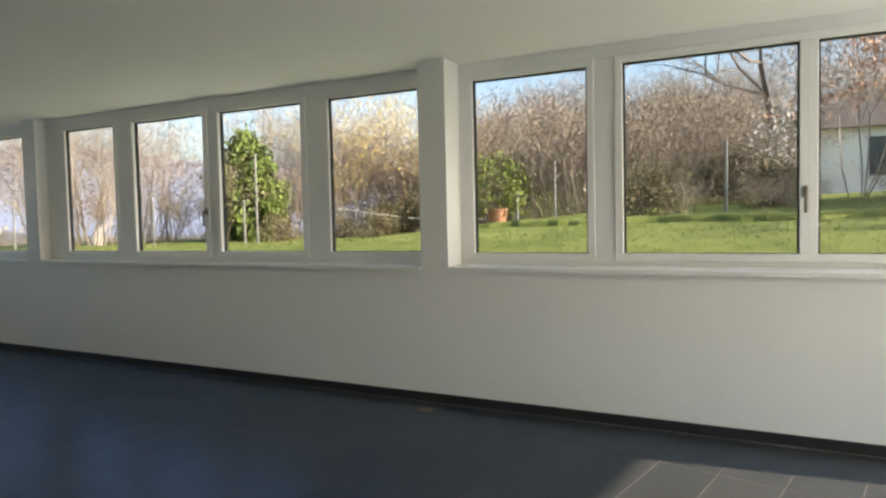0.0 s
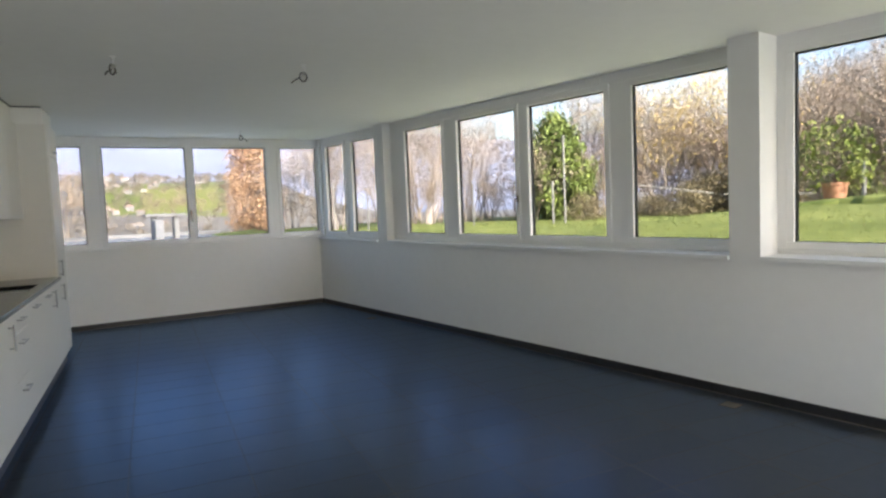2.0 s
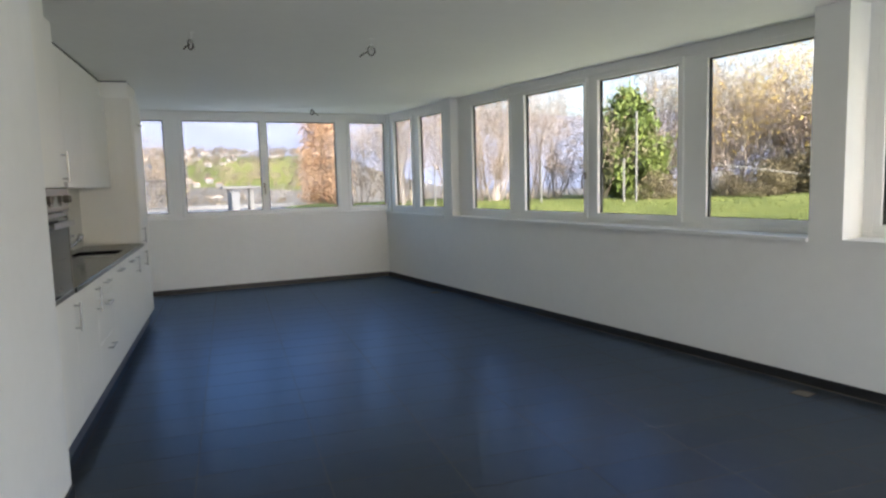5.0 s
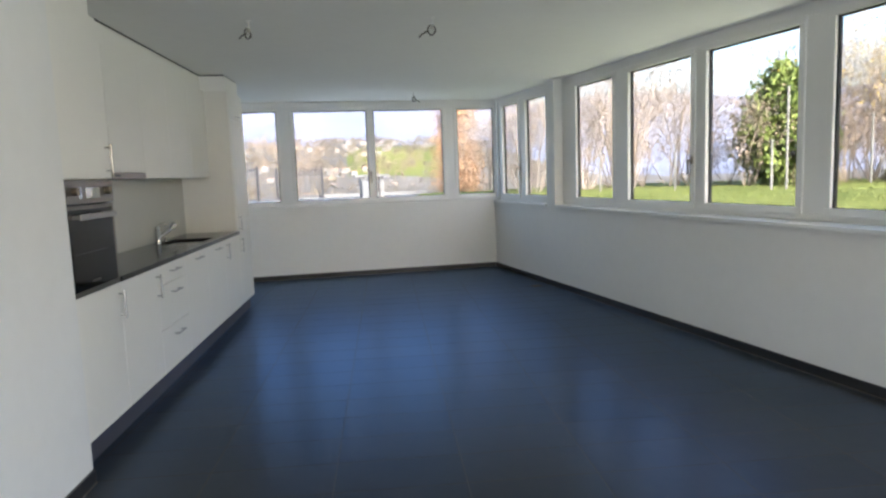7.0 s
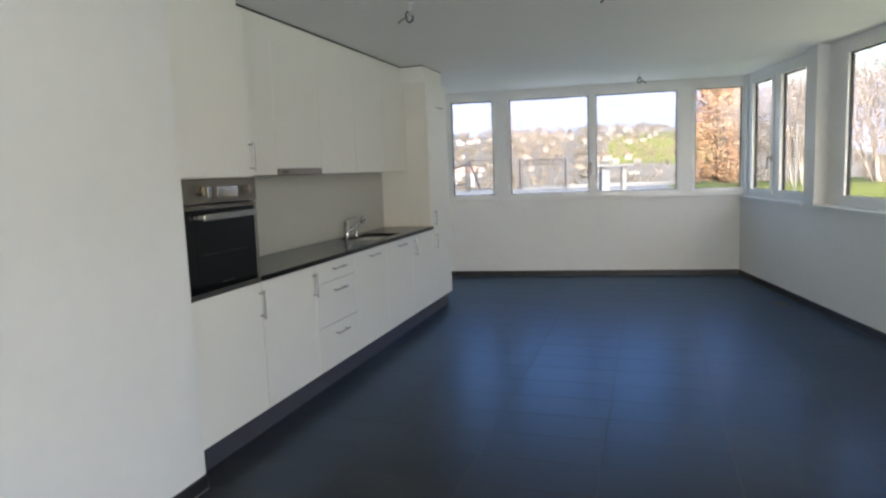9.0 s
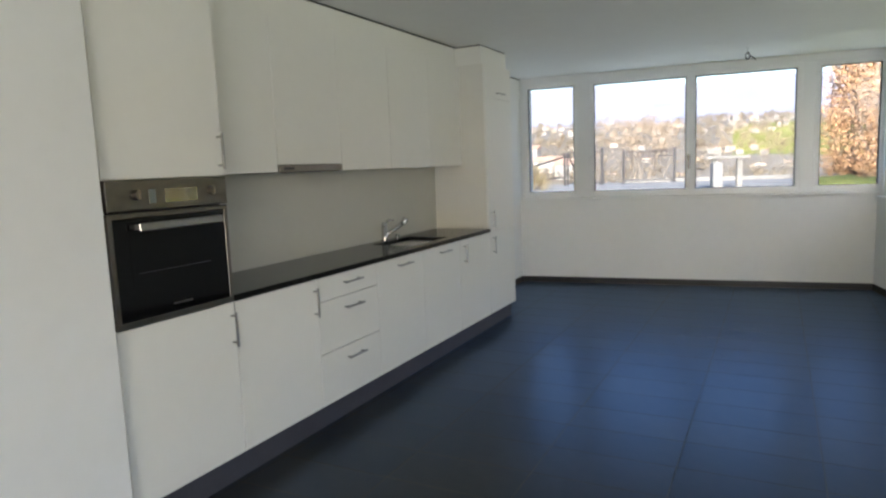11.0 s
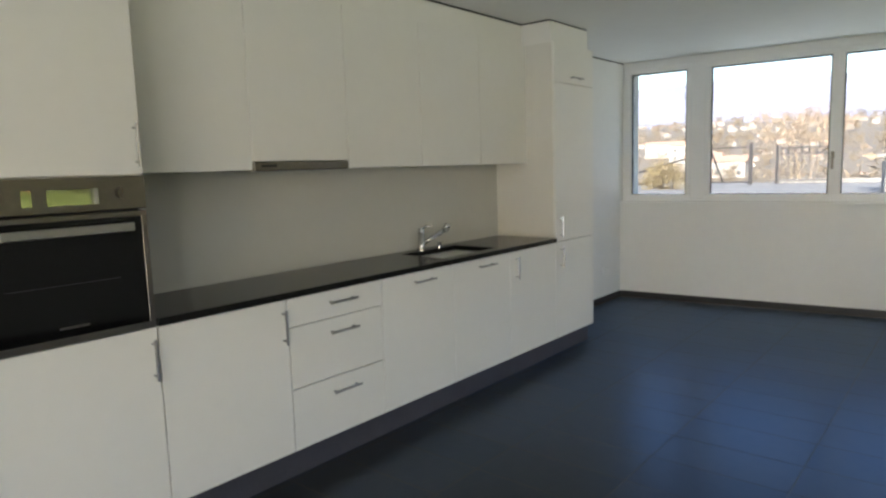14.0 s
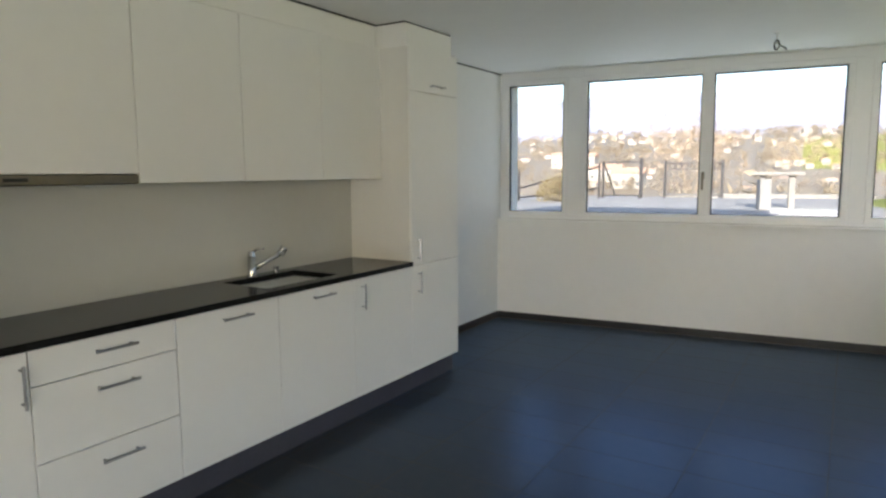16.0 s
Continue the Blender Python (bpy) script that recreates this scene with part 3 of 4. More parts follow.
# ---- bare ceiling lamp points ----
def lamp_point(x, y, rz, label):
    t = thing("lamp_cable", pose(x, y, CEIL, 0, 0, rz), label, "lamp cable", "bare lamp points")
    bm = bmesh.new()
    tube(bm, [(0, 0, 0), (0, 0, -0.006)], 0.022, 20)
    part("ceiling_rose", bm, M_SOCK, t)
    part("cable", tube(bmesh.new(), [(0, 0, -0.006), (0.004, 0, -0.03), (-0.004, 0.004, -0.06)], 0.005, 8), M_SOCK, t, "white cable stub")
    loop = [(0.026 * math.cos(k) - 0.004, 0.012 * math.sin(k * 0.5), -0.085 - 0.034 * math.sin(k)) for k in [i * 0.5 for i in range(15)]]
    part("wire_loop", tube(bmesh.new(), loop, 0.0055, 7), M_WIRE, t, "coiled dark wire")
    part("wire_end", tube(bmesh.new(), [(-0.028, 0, -0.09), (-0.075, 0.01, -0.115), (-0.095, 0.012, -0.135)], 0.0055, 7), M_WIRE, t)
    part("terminal", boxes((-0.012, 0.012, -0.01, 0.01, -0.075, -0.05), bevel=0.002), M_LAMP, t, "small terminal block")
    return t


l1 = lamp_point(-1.85, -4.99, 0, "bare ceiling lamp point with coiled wires")
copy_thing(l1, pose(-3.105, -4.83, CEIL, 0, 0, 60))
copy_thing(l1, pose(-1.33, -0.85, CEIL, 0, 0, 140))

# ---- ground ----
CX, CY = -1.5, -6.5
foot = [Vector((*p, 0)) for p in (wp(-0.3, 0.36), wp(13.4, 0.36), kp(11.5, -0.9), kp(-2.3, -0.9))]


def smooth(a0, b0, x):
    t = min(1, max(0, (x - a0) / (b0 - a0)))
    return t * t * (3 - 2 * t)


def garden(x, y):
    d = max(0, x * 0.993 + y * 0.1182)
    flat = 1 - smooth(-4.0, 0.5, y)
    z = 0.80 + 0.14 * smooth(1.2, 4.5, d) + (0.03 * min(d, 30) + 0.0016 * d * max(0, 4 - y)) * flat
    north = smooth(0.0, 5.0, y) * (1 - smooth(0.5, 4.0, d))
    z = z * (1 - north) + 0.66 * north
    return z


def height(x, y):
    r = math.hypot(x - CX, y - CY)
    th = math.degrees(math.atan2(x - CX, y - CY))
    z = garden(x, y)
    k = noise.noise((x * 0.02, y * 0.02, 0)) * 2
    town = np.interp(r, (0, 24, 45, 130, 260, 420, 620, 900, 2200, 4000), (0.6, 0.6, -7, -12, -2, 12, 28, 36, 110, 240)) + k * smooth(40, 200, r) * 1.5 + 4 * smooth(-24, -10, th) * smooth(150, 420, r) + (150 + 90 * noise.noise((x * 0.0011, y * 0.0011, 7))) * smooth(1700, 3200, r)
    vale = np.interp(r, (0, 18, 34, 120, 700, 1400, 2600, 4000), (1.1, 1.0, -3, -25, -30, 10, 250, 330)) + k * smooth(40, 200, r) * 2 + noise.noise((x * 0.0012, y * 0.0012, 3)) * 60 * smooth(900, 2600, r)
    hill = np.interp(r, (0, 22, 60, 200, 4000), (1.7, 1.8, 6.5, 30, 300)) * (1 - smooth(80, 90, th)) + 1.6 * smooth(80, 90, th) + k * (1 - smooth(80, 90, th))
    left = np.interp(r, (0, 20, 60, 4000), (0.6, 0.6, -6, 20))
    if th < -60 or th > 130:
        far = left
    elif th < 12:
        far = town
    elif th < 28:
        far = town + (vale - town) * smooth(12, 28, th)
    elif th < 53:
        far = vale
    else:
        far = vale + (hill - vale) * smooth(53, 68, th)
    edge = 19.0 if th < 12 else 17.0 + 6 * smooth(40, 66, th)
    t = smooth(edge - 1.0, edge + 6, r)
    return z * (1 - t) + far * t


def border(th):
    d = Vector((math.sin(th), math.cos(th), 0))
    best = 0
    for i in range(4):
        p, q = foot[i] - Vector((CX, CY, 0)), foot[(i + 1) % 4] - Vector((CX, CY, 0))
        ex = q - p
        den = d.x * ex.y - d.y * ex.x
        if abs(den) > 1e-9:
            tt, uu = (p.x * ex.y - p.y * ex.x) / den, (p.x * d.y - p.y * d.x) / den
            if tt > 0 and -1e-6 <= uu <= 1 + 1e-6:
                best = max(best, tt)
    return best


NA = 360
radii = [0, 0.4, 0.9, 1.5, 2.2, 3, 4, 5, 6, 7, 8, 9.5, 11, 12.5, 14, 16, 18, 21, 24, 28, 33, 40, 50, 65, 85, 110, 150, 200, 260, 330, 420, 520, 640, 800, 1000, 1300, 1700, 2200, 2800, 3500]
gv, gf = [], []
for i in range(NA):
    th = i * math.tau / NA
    b0 = border(th)
    for rr in radii:
        x, y = CX + math.sin(th) * (b0 + rr), CY + math.cos(th) * (b0 + rr)
        gv.append((x, y, float(height(x, y))))
NR = len(radii)
for i in range(NA):
    j = (i + 1) % NA
    for k in range(NR - 1):
        gf.append((i * NR + k, i * NR + k + 1, j * NR + k + 1, j * NR + k))
me = bpy.data.meshes.new("ground")
me.from_pydata(gv, [], gf)
me.materials.append(M_LAWN)
me.materials.append(M_FARTREE)
me.materials.append(M_MOUNT_HAZE)
for p in me.polygons:
    p.use_smooth = True
    k = p.index % (NR - 1)
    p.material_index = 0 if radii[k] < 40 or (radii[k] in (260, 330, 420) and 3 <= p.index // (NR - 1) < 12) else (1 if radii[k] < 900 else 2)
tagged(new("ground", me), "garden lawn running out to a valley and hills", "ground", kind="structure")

# low grassy bank along the back of the lawn
brng = random.Random(21)
bv, bf = [], []
NB = 60
for i in range(NB + 1):
    sb = 3.2 + 10.6 * i / NB
    rise = 0.10 * smooth(3.2, 5.5, sb) * (0.85 + 0.3 * brng.random())
    d0 = 6.3 + 0.35 * noise.noise((sb * 0.6, 0, 5)) + brng.uniform(-0.05, 0.05)
    for dd, up in ((0.0, -0.06), (0.05, 0.6), (0.11, 0.95), (0.5, 1.0), (1.2, 0.6), (3.0, -1.2)):
        v = WM @ Vector((sb, d0 + dd, 0))
        bv.append((v.x, v.y, float(height(v.x, v.y)) + rise * up + brng.uniform(-0.006, 0.006)))
for i in range(NB):
    for k in range(5):
        bf.append((i * 6 + k, (i + 1) * 6 + k, (i + 1) * 6 + k + 1, i * 6 + k + 1))
me = bpy.data.meshes.new("lawn_bank")
me.from_pydata(bv, [], bf)
me.materials.append(M_LAWN)
tagged(new("lawn_bank", me), "low rough grassy bank across the lawn", "bank", kind="structure")

# terrace beyond the end windows
tr = tagged(part("pavement", boxes((-9.5, 2.6, 0.45, 15.2, 0.40, 0.74)), M_PAVE), "pale paved terrace outside the end windows", "terrace", kind="structure")


# ---- plants ----
class Soup:
    def __init__(self):
        self.v, self.f = [], []

    def stem(self, p, q, r0, r1):
        p, q = np.array(p, float), np.array(q, float)
        d = q - p
        d /= np.linalg.norm(d) + 1e-9
        u = np.cross(d, (0.3, 0.2, 0.93))
        u /= np.linalg.norm(u) + 1e-9
        w = np.cross(d, u)
        b0 = len(self.v)
        for c, r in ((p, r0), (q, r1)):
            for k in range(3):
                an = k * 2.0944
                self.v.append(tuple(c + (u * math.cos(an) + w * math.sin(an)) * r))
        for k in range(3):
            self.f.append((b0 + k, b0 + (k + 1) % 3, b0 + 3 + (k + 1) % 3, b0 + 3 + k))

    def leaf(self, p, s, rng):
        n = rng.normal(size=3)
        n /= np.linalg.norm(n) + 1e-9
        u = np.cross(n, rng.normal(size=3))
        u /= np.linalg.norm(u) + 1e-9
        w = np.cross(n, u)
        p = np.array(p)
        b0 = len(self.v)
        for c in (-u * s, w * s * 0.45, u * s, -w * s * 0.45):
            self.v.append(tuple(p + c + n * s * 0.15 * (abs(c @ u) > 0.5 * s)))
        self.f.append((b0, b0 + 1, b0 + 2, b0 + 3))

    def mesh(self, name, material):
        me = bpy.data.meshes.new(name)
        me.from_pydata(self.v, [], self.f)
        me.materials.append(material)
        return me


def grow(S, tips, p, d, length, r, depth, rng, spread=0.55, up=0.15):
    """Branches that fork and thin out; tips collects the ends."""
    n = 3
    q = np.array(p, float)
    for i in range(n):
        d = d + rng.normal(size=3) * 0.12 + np.array((0, 0, up * 0.3))
        d = d / np.linalg.norm(d)
        q2 = q + d * length / n
        S.stem(q, q2, r * (1 - 0.25 * i / n), r * (1 - 0.25 * (i + 1) / n))
        q = q2
        if depth > 0 and i > 0:
            for _ in range(2 if depth > 1 else 3):
                e = d + rng.normal(size=3) * spread + np.array((0, 0, up))
                grow(S, tips, q, e / np.linalg.norm(e), length * rng.uniform(0.5, 0.75), r * 0.5, depth - 1, rng, spread, up)
        if depth == 0:
            tips.append(tuple(q))


def plant(name, seed, h, stems, width, leaves, leaf_size, leaf_material, label, category, twig=None, depth=2, group="", lean=0.25, trunk=0.0, jitter=0.16):
    rng = np.random.default_rng(seed)
    t = thing(name, pose(0, 0, -500), label, category, group)
    S, L, tips = Soup(), Soup(), []
    for _ in range(stems):
        a0 = rng.uniform(0, math.tau)
        o = np.array((math.cos(a0), math.sin(a0), 0)) * rng.uniform(0, width * 0.25)
        d = np.array((math.cos(a0) * lean, math.sin(a0) * lean, 1.0)) + rng.normal(size=3) * 0.08
        d /= np.linalg.norm(d)
        if trunk:
            S.stem(o, o + np.array((0, 0, trunk)), h * 0.022, h * 0.018)
            o = o + np.array((0, 0, trunk))
        grow(S, tips, o, d, (h - trunk) * rng.uniform(0.45, 0.62), h * (0.016 if trunk else 0.0048), depth, rng)
    tr = new("trunk" if trunk else "stems", S.mesh("stems", twig or M_TWIG))
    tr.parent = t
    if leaves:
        for _ in range(leaves):
            p = np.array(tips[rng.integers(len(tips))]) + rng.normal(size=3) * jitter
            L.leaf(p, leaf_size * rng.uniform(0.6, 1.3), rng)
        cr = new("crown", L.mesh("leaves", leaf_material))
        cr.parent = t
    return t


def dense(name, seed, prof, leaves, leaf_size, material, label, category, h, clump=0.16, trunk_r=0.06):
    """A dense crown: clumps of leaves spread over an outline radius prof(z/h), with gaps."""
    rng = np.random.default_rng(seed)
    t = thing(name, pose(0, 0, -500), label, category)
    S, L = Soup(), Soup()
    for i in range(6):
        S.stem((0, 0, h * i / 7), (0.03 * rng.normal(), 0.03 * rng.normal(), h * (i + 1) / 7), trunk_r * (1 - i / 8), trunk_r * (1 - (i + 1) / 8))
    cl = []
    for _ in range(int(leaves / 26)):
        u = rng.uniform(0.03, 1)
        a0 = rng.uniform(0, math.tau)
        rr = prof(u) * (0.45 + 0.6 * rng.uniform() ** 0.5) * (1 + 0.18 * math.sin(5 * a0 + 7 * u))
        c = np.array((math.cos(a0) * rr, math.sin(a0) * rr, u * h))
        S.stem((0, 0, max(0.1, u * h - 0.25)), c, 0.012, 0.004)
        for _ in range(26):
            L.leaf(c + rng.normal(size=3) * clump, leaf_size * rng.uniform(0.6, 1.3), rng)
    a1 = new("trunk", S.mesh("trunk", M_BARK))
    a1.parent = t
    b1 = new("crown", L.mesh("leaves", material))
    b1.parent = t
    return t


def setm(x, y, z=None, sc=1.0, rz=0.0, sz=1.0):
    z = float(height(x, y)) - 0.05 if z is None else z
    return Matrix.Translation((x, y, z)) @ Matrix.Rotation(rz, 4, "Z") @ Matrix.Diagonal((sc, sc, sc * sz, 1))


rnd = random.Random(5)
# garden edge towards the valley
p = plant("bare_shrub", 1, 3.0, 12, 1.5, 800, 0.028, M_LBROWN, "tall bare shrub with pale twigs by the fence", "shrub", M_TWIGP, 3, "bare garden shrubs", 0.2, 0, 0.25)
p.matrix_basis = setm(10.4, 4.4, sc=1.15)
for x, y, sc in ((4.9, 5.4, 0.85), (4.3, 6.6, 0.8), (11.2, 4.0, 1.15), (3.2, 7.6, 0.7), (9.9, 5.4, 1.2), (2.6, 9.5, 0.7), (4.0, 5.6, 0.7), (5.6, 6.4, 0.8), (3.4, 8.6, 0.75), (11.6, 3.2, 1.0), (7.6, 6.4, 0.9), (5.2, 6.2, 1.1), (6.3, 5.6, 1.0), (2.9, 6.6, 0.9)):
    copy_thing(p, setm(x, y, sc=sc, rz=rnd.uniform(0, 6)))
p = plant("leafy_shrub", 2, 2.6, 9, 1.3, 900, 0.045, M_LBROWN, "sparse shrub with a few brown leaves", "shrub", M_TWIG, 2, "half bare garden shrubs", 0.3)
p.matrix_basis = setm(6.9, 3.4, sc=0.85)
for x, y, sc in ((5.6, 5.8, 0.6), (13.2, 0.4, 1.0), (12.4, -0.6, 0.8)):
    copy_thing(p, setm(x, y, sc=sc, rz=rnd.uniform(0, 6)))
ev = dense("evergreen_tree", 3, lambda u: 0.95 * (math.sin(min(1, u * 1.05) * math.pi) ** 0.55) * (1.1 - 0.35 * u), 6200, 0.085, M_LGREEN, "glossy dark evergreen tree at the lawn's edge", "tree", 2.3, 0.14)
ev.matrix_basis = setm(7.85, 3.55, sc=0.94, sz=1.22)
for x, y, sc in ((9.0, 2.9, 0.85), (9.5, 3.7, 0.95), (8.7, 4.4, 0.9)):
    copy_thing(p, setm(x, y, sc=sc, rz=x * 3))
yl = plant("yellow_shrub", 4, 3.9, 8, 2.2, 2900, 0.036, M_LYEL, "tall shrub with yellow autumn leaves", "shrub", M_TWIGP, 3, "yellow shrubs", 0.4, 0, 0.3)
yl.matrix_basis = setm(12.0, 1.6, sc=1.0)
copy_thing(yl, setm(10.6, 2.4, sc=0.8, rz=2.0))
copy_thing(yl, setm(12.5, 3.6, sc=0.9, rz=4.0))
ol = dense("green_shrub", 6, lambda u: 0.75 * math.sin(min(1, 0.15 + u * 0.8) * math.pi) ** 0.6, 2200, 0.05, M_LOLIVE, "low mottled green shrub at the fence", "shrub", 1.1, 0.16, 0.03)
ol.matrix_basis = setm(11.6, 0.0)
for x, y, sc in ((9.4, 0.6, 0.6), (15.2, -3.4, 0.9), (8.6, -6.25, 0.75), (16.2, -6.6, 1.2), (12.2, -8.0, 0.9), (14.6, -5.0, 0.8), (7.4, 2.0, 0.55), (10.8, 1.3, 0.8), (11.6, 1.0, 1.0), (9.6, 1.9, 0.5), (12.4, 2.4, 0.9)):
    copy_thing(ol, setm(x, y, sc=sc, rz=rnd.uniform(0, 6)))
copy_thing(p, setm(-3.4, 16.9, z=0.4, sc=1.35, rz=2.0))
copy_thing(ol, setm(-6.3, 10.9, z=0.70, sc=0.62, rz=1.0))
ci = dense("citrus_tree", 7, lambda u: 0.62 * math.sin(min(1, u * 0.95 + 0.03) * math.pi) ** 0.6, 1150, 0.055, M_LCITR, "yellow-green citrus bush in a terracotta pot", "tree", 1.25, 0.13, 0.03)
ci.matrix_basis = setm(8.15, -3.45, z=float(height(8.15, -3.45)) + 0.25, sc=0.88)
bm = bmesh.new()
bmesh.ops.create_cone(bm, cap_ends=True, segments=24, radius1=0.16, radius2=0.2, depth=0.30)
bmesh.ops.translate(bm, verts=bm.verts[:], vec=(0, 0, 0.15))
tube(bm, [(0, 0, 0.28), (0, 0, 0.33)], 0.22, 24)
pot = tagged(part("plant_pot", bm, M_TERRA), "terracotta pot on the lawn", "plant pot")
pot.matrix_basis = setm(8.15, -3.45, z=float(height(8.15, -3.45)) - 0.02)
# woods on the rising side
wd = plant("wood_tree", 11, 6.0, 6, 2.4, 1000, 0.05, M_LBROWN, "bare brown woodland tree on the slope", "tree", M_TWIG, 3, "bare woodland trees", 0.3)
wd.matrix_basis = setm(17.0, 2.0, sc=0.8)
wd2 = plant("wood_tree", 31, 5.4, 6, 2.6, 2000, 0.05, M_LOLIVE, "pale twiggy woodland tree with a few olive leaves", "tree", M_TWIGP, 3, "bare woodland trees", 0.35)
wd2.matrix_basis = setm(19.0, 3.2, sc=0.8)
wr = random.Random(8)
n_w = 0
while n_w < 120:
    th, rr = radians(wr.uniform(56, 99)), wr.uniform(22, 46)
    x, y = -3.4 + math.sin(th) * rr, -9.5 + math.cos(th) * rr
    if math.degrees(th) > 85 and rr < 34:
        continue
    copy_thing(wd2 if n_w % 3 == 0 else wd, setm(x, y, sc=wr.uniform(0.8, 1.2) * (0.72 + 0.28 * smooth(72, 88, math.degrees(th))), rz=wr.uniform(0, 6.3), sz=wr.uniform(0.85, 1.1)))
    n_w += 1
for k in range(14):
    th, rr = radians(wr.uniform(83, 101)), wr.uniform(40, 52)
    copy_thing(wd, setm(-3.4 + math.sin(th) * rr, -9.5 + math.cos(th) * rr, sc=wr.uniform(1.4, 2.0), rz=wr.uniform(0, 6.3)))
# Big shrubs out of view to the south, added to shade the lawn.
for x, y, sc in ((9.6, -13.2, 2.4), (12.6, -12.8, 2.2), (15.5, -14.0, 2.8)):
    copy_thing(ol, setm(x, y, sc=sc, rz=rnd.uniform(0, 6)))
bt = plant("brown_shrub", 12, 2.6, 18, 2.2, 1500, 0.042, M_LBROWN, "dense brown bramble thicket behind the lawn", "shrub", M_TWIG, 2, "brown thickets", 0.5)
bt.matrix_basis = setm(15.2, 0.0)
for x, y, sc in ((9.4, -8.7, 0.3), (9.0, -10.2, 0.34), (8.9, -6.9, 0.3), (10.6, -8.0, 0.26)):
    copy_thing(bt, setm(x, y, sc=sc, rz=x))
for x, y in ((14.4, -2.0), (13.6, -3.4), (15.0, -5.4), (16.6, -1.4), (17.6, -2.8), (18.4, -4.2), (16.4, -4.6), (19.2, -5.6), (14.2, 2.8), (13.6, 1.2), (17.4, 0.6), (18.6, -0.6), (20.2, -7.0), (17.0, -7.0), (12.6, 3.6), (13.0, 4.7), (13.4, 2.4), (14.0, 5.6), (12.0, 5.6), (12.9, 1.4), (15.4, 3.8)):
    copy_thing(bt, setm(x, y, sc=rnd.uniform(0.85, 1.3), rz=rnd.uniform(0, 6)))
for x, y in ((4.2, 5.4), (6.6, 4.9), (7.2, 4.6), (9.0, 3.8), (10.0, 3.2)):
    copy_thing(bt, setm(x, y, sc=rnd.uniform(0.42, 0.62), rz=rnd.uniform(0, 6)))
dk = plant("dark_tree", 14, 7.5, 1, 1.0, 0, 0, None, "dark bare tree with a forked trunk", "tree", M_BARK, 4, "", 0.1, 1.3)
dk.matrix_basis = setm(17.4, -7.2, sc=0.85)
# Unseen copies beyond the lawn, added for their streaks of shadow.
for x, y, sc in ((9.6, -17.0, 0.8), (11.8, -18.0, 0.95), (8.2, -18.5, 0.7), (7.6, -14.8, 0.6)):
    copy_thing(dk, setm(x, y, sc=sc, rz=x))
wf = plant("plume_shrub", 15, 2.5, 9, 0.9, 420, 0.06, M_LWHITE, "pale shrub with white plumes at the fence", "shrub", M_TWIGP, 1, "", 0.3)
wf.matrix_basis = setm(15.6, -7.75)
rd = plant("red_leaf_tree", 16, 4.4, 5, 1.6, 900, 0.075, M_LRED, "slender tree with red autumn leaves", "tree", M_TWIGP, 3, "", 0.28)
rd.matrix_basis = setm(15.4, -9.6)
# beech column on the terrace side
be = dense("beech_tree", 21, lambda u: 0.80 * (1.02 - u) ** 0.45 * (0.75 + 0.25 * min(1, u * 8)), 16000, 0.052, M_LORANGE, "columnar beech with dry orange-brown leaves", "tree", 5.6, 0.17, 0.09)
be.matrix_basis = setm(2.75, 14.8, z=0.45)

# lawn blades
rng = np.random.default_rng(9)
S = Soup()
cnt = 0
while cnt < 26000:
    s, d = rng.uniform(-3, 14), rng.uniform(0.5, 14) 
    v = WM @ Vector((s, 0.4 + d, 0))
    z = float(garden(v.x, v.y))
    hgt, an = rng.uniform(0.014, 0.034), rng.uniform(0, math.tau)
    b0 = len(S.v)
    w = 0.008
    S.v += [(v.x - w * math.cos(an), v.y - w * math.sin(an), z - 0.01), (v.x + w * math.cos(an), v.y + w * math.sin(an), z - 0.01), (v.x + rng.normal() * 0.03, v.y + rng.normal() * 0.03, z + hgt)]
    S.f.append((b0, b0 + 1, b0 + 2))
    cnt += 1
tagged(new("grass", S.mesh("grass", M_GRASS)), "short sunlit lawn grass", "grass", kind="stuff")


# ---- fences, table, house ----
def post(x, y, h, r, label, m_=M_POST, z=None):
    bm = tube(bmesh.new(), [(0, 0, -0.3), (0, 0, h - 0.02), (0, 0, h)], r, 8)
    t = tagged(part("fence_post", bm, m_), label, "fence post", "garden fence posts")
    t.matrix_basis = setm(x, y, z=z)


for x, y, h, r in ((5.98, 1.08, 1.95, 0.022), (5.79, 1.25, 0.98, 0.024), (10.4, -3.75, 1.35, 0.025), (11.9, -2.07, 0.9, 0.04), (10.4, -7.35, 1.45, 0.035), (9.8, -0.46, 1.5, 0.03), (2.15, 2.94, 1.0, 0.016), (2.22, 5.08, 1.4, 0.018), (3.6, 4.0, 1.0, 0.016), (4.6, 2.6, 1.0, 0.016)):
    post(x, y, h, r, "pale weathered garden fence post")
ra = tagged(part("garden_rail", tube(bmesh.new(), [(7.7, 0.6, 1.70), (9.4, -0.1, 1.45)], 0.013, 8), M_POST), "pale leaning wooden rail by the shrubs", "rail")
tagged(part("garden_rail", tube(bmesh.new(), [(9.6, -0.2, 1.42), (11.2, -1.4, 1.36)], 0.013, 8), M_POST), "pale low wooden rail by the shrubs", "rail")

# pale garden hose hung in a coil by a post
hx, hy = 9.35, 2.1
bm = bmesh.new()
hose = []
for k in range(97):
    an = k * math.tau / 16
    rr = 0.27 + 0.02 * math.sin(k * 1.7)
    hose.append((rr * math.cos(an) * 0.95, 0.004 * k - 0.2 + 0.02 * math.sin(k * 2.3), 0.33 + rr * math.sin(an)))
tube(bm, hose, 0.010, 6)
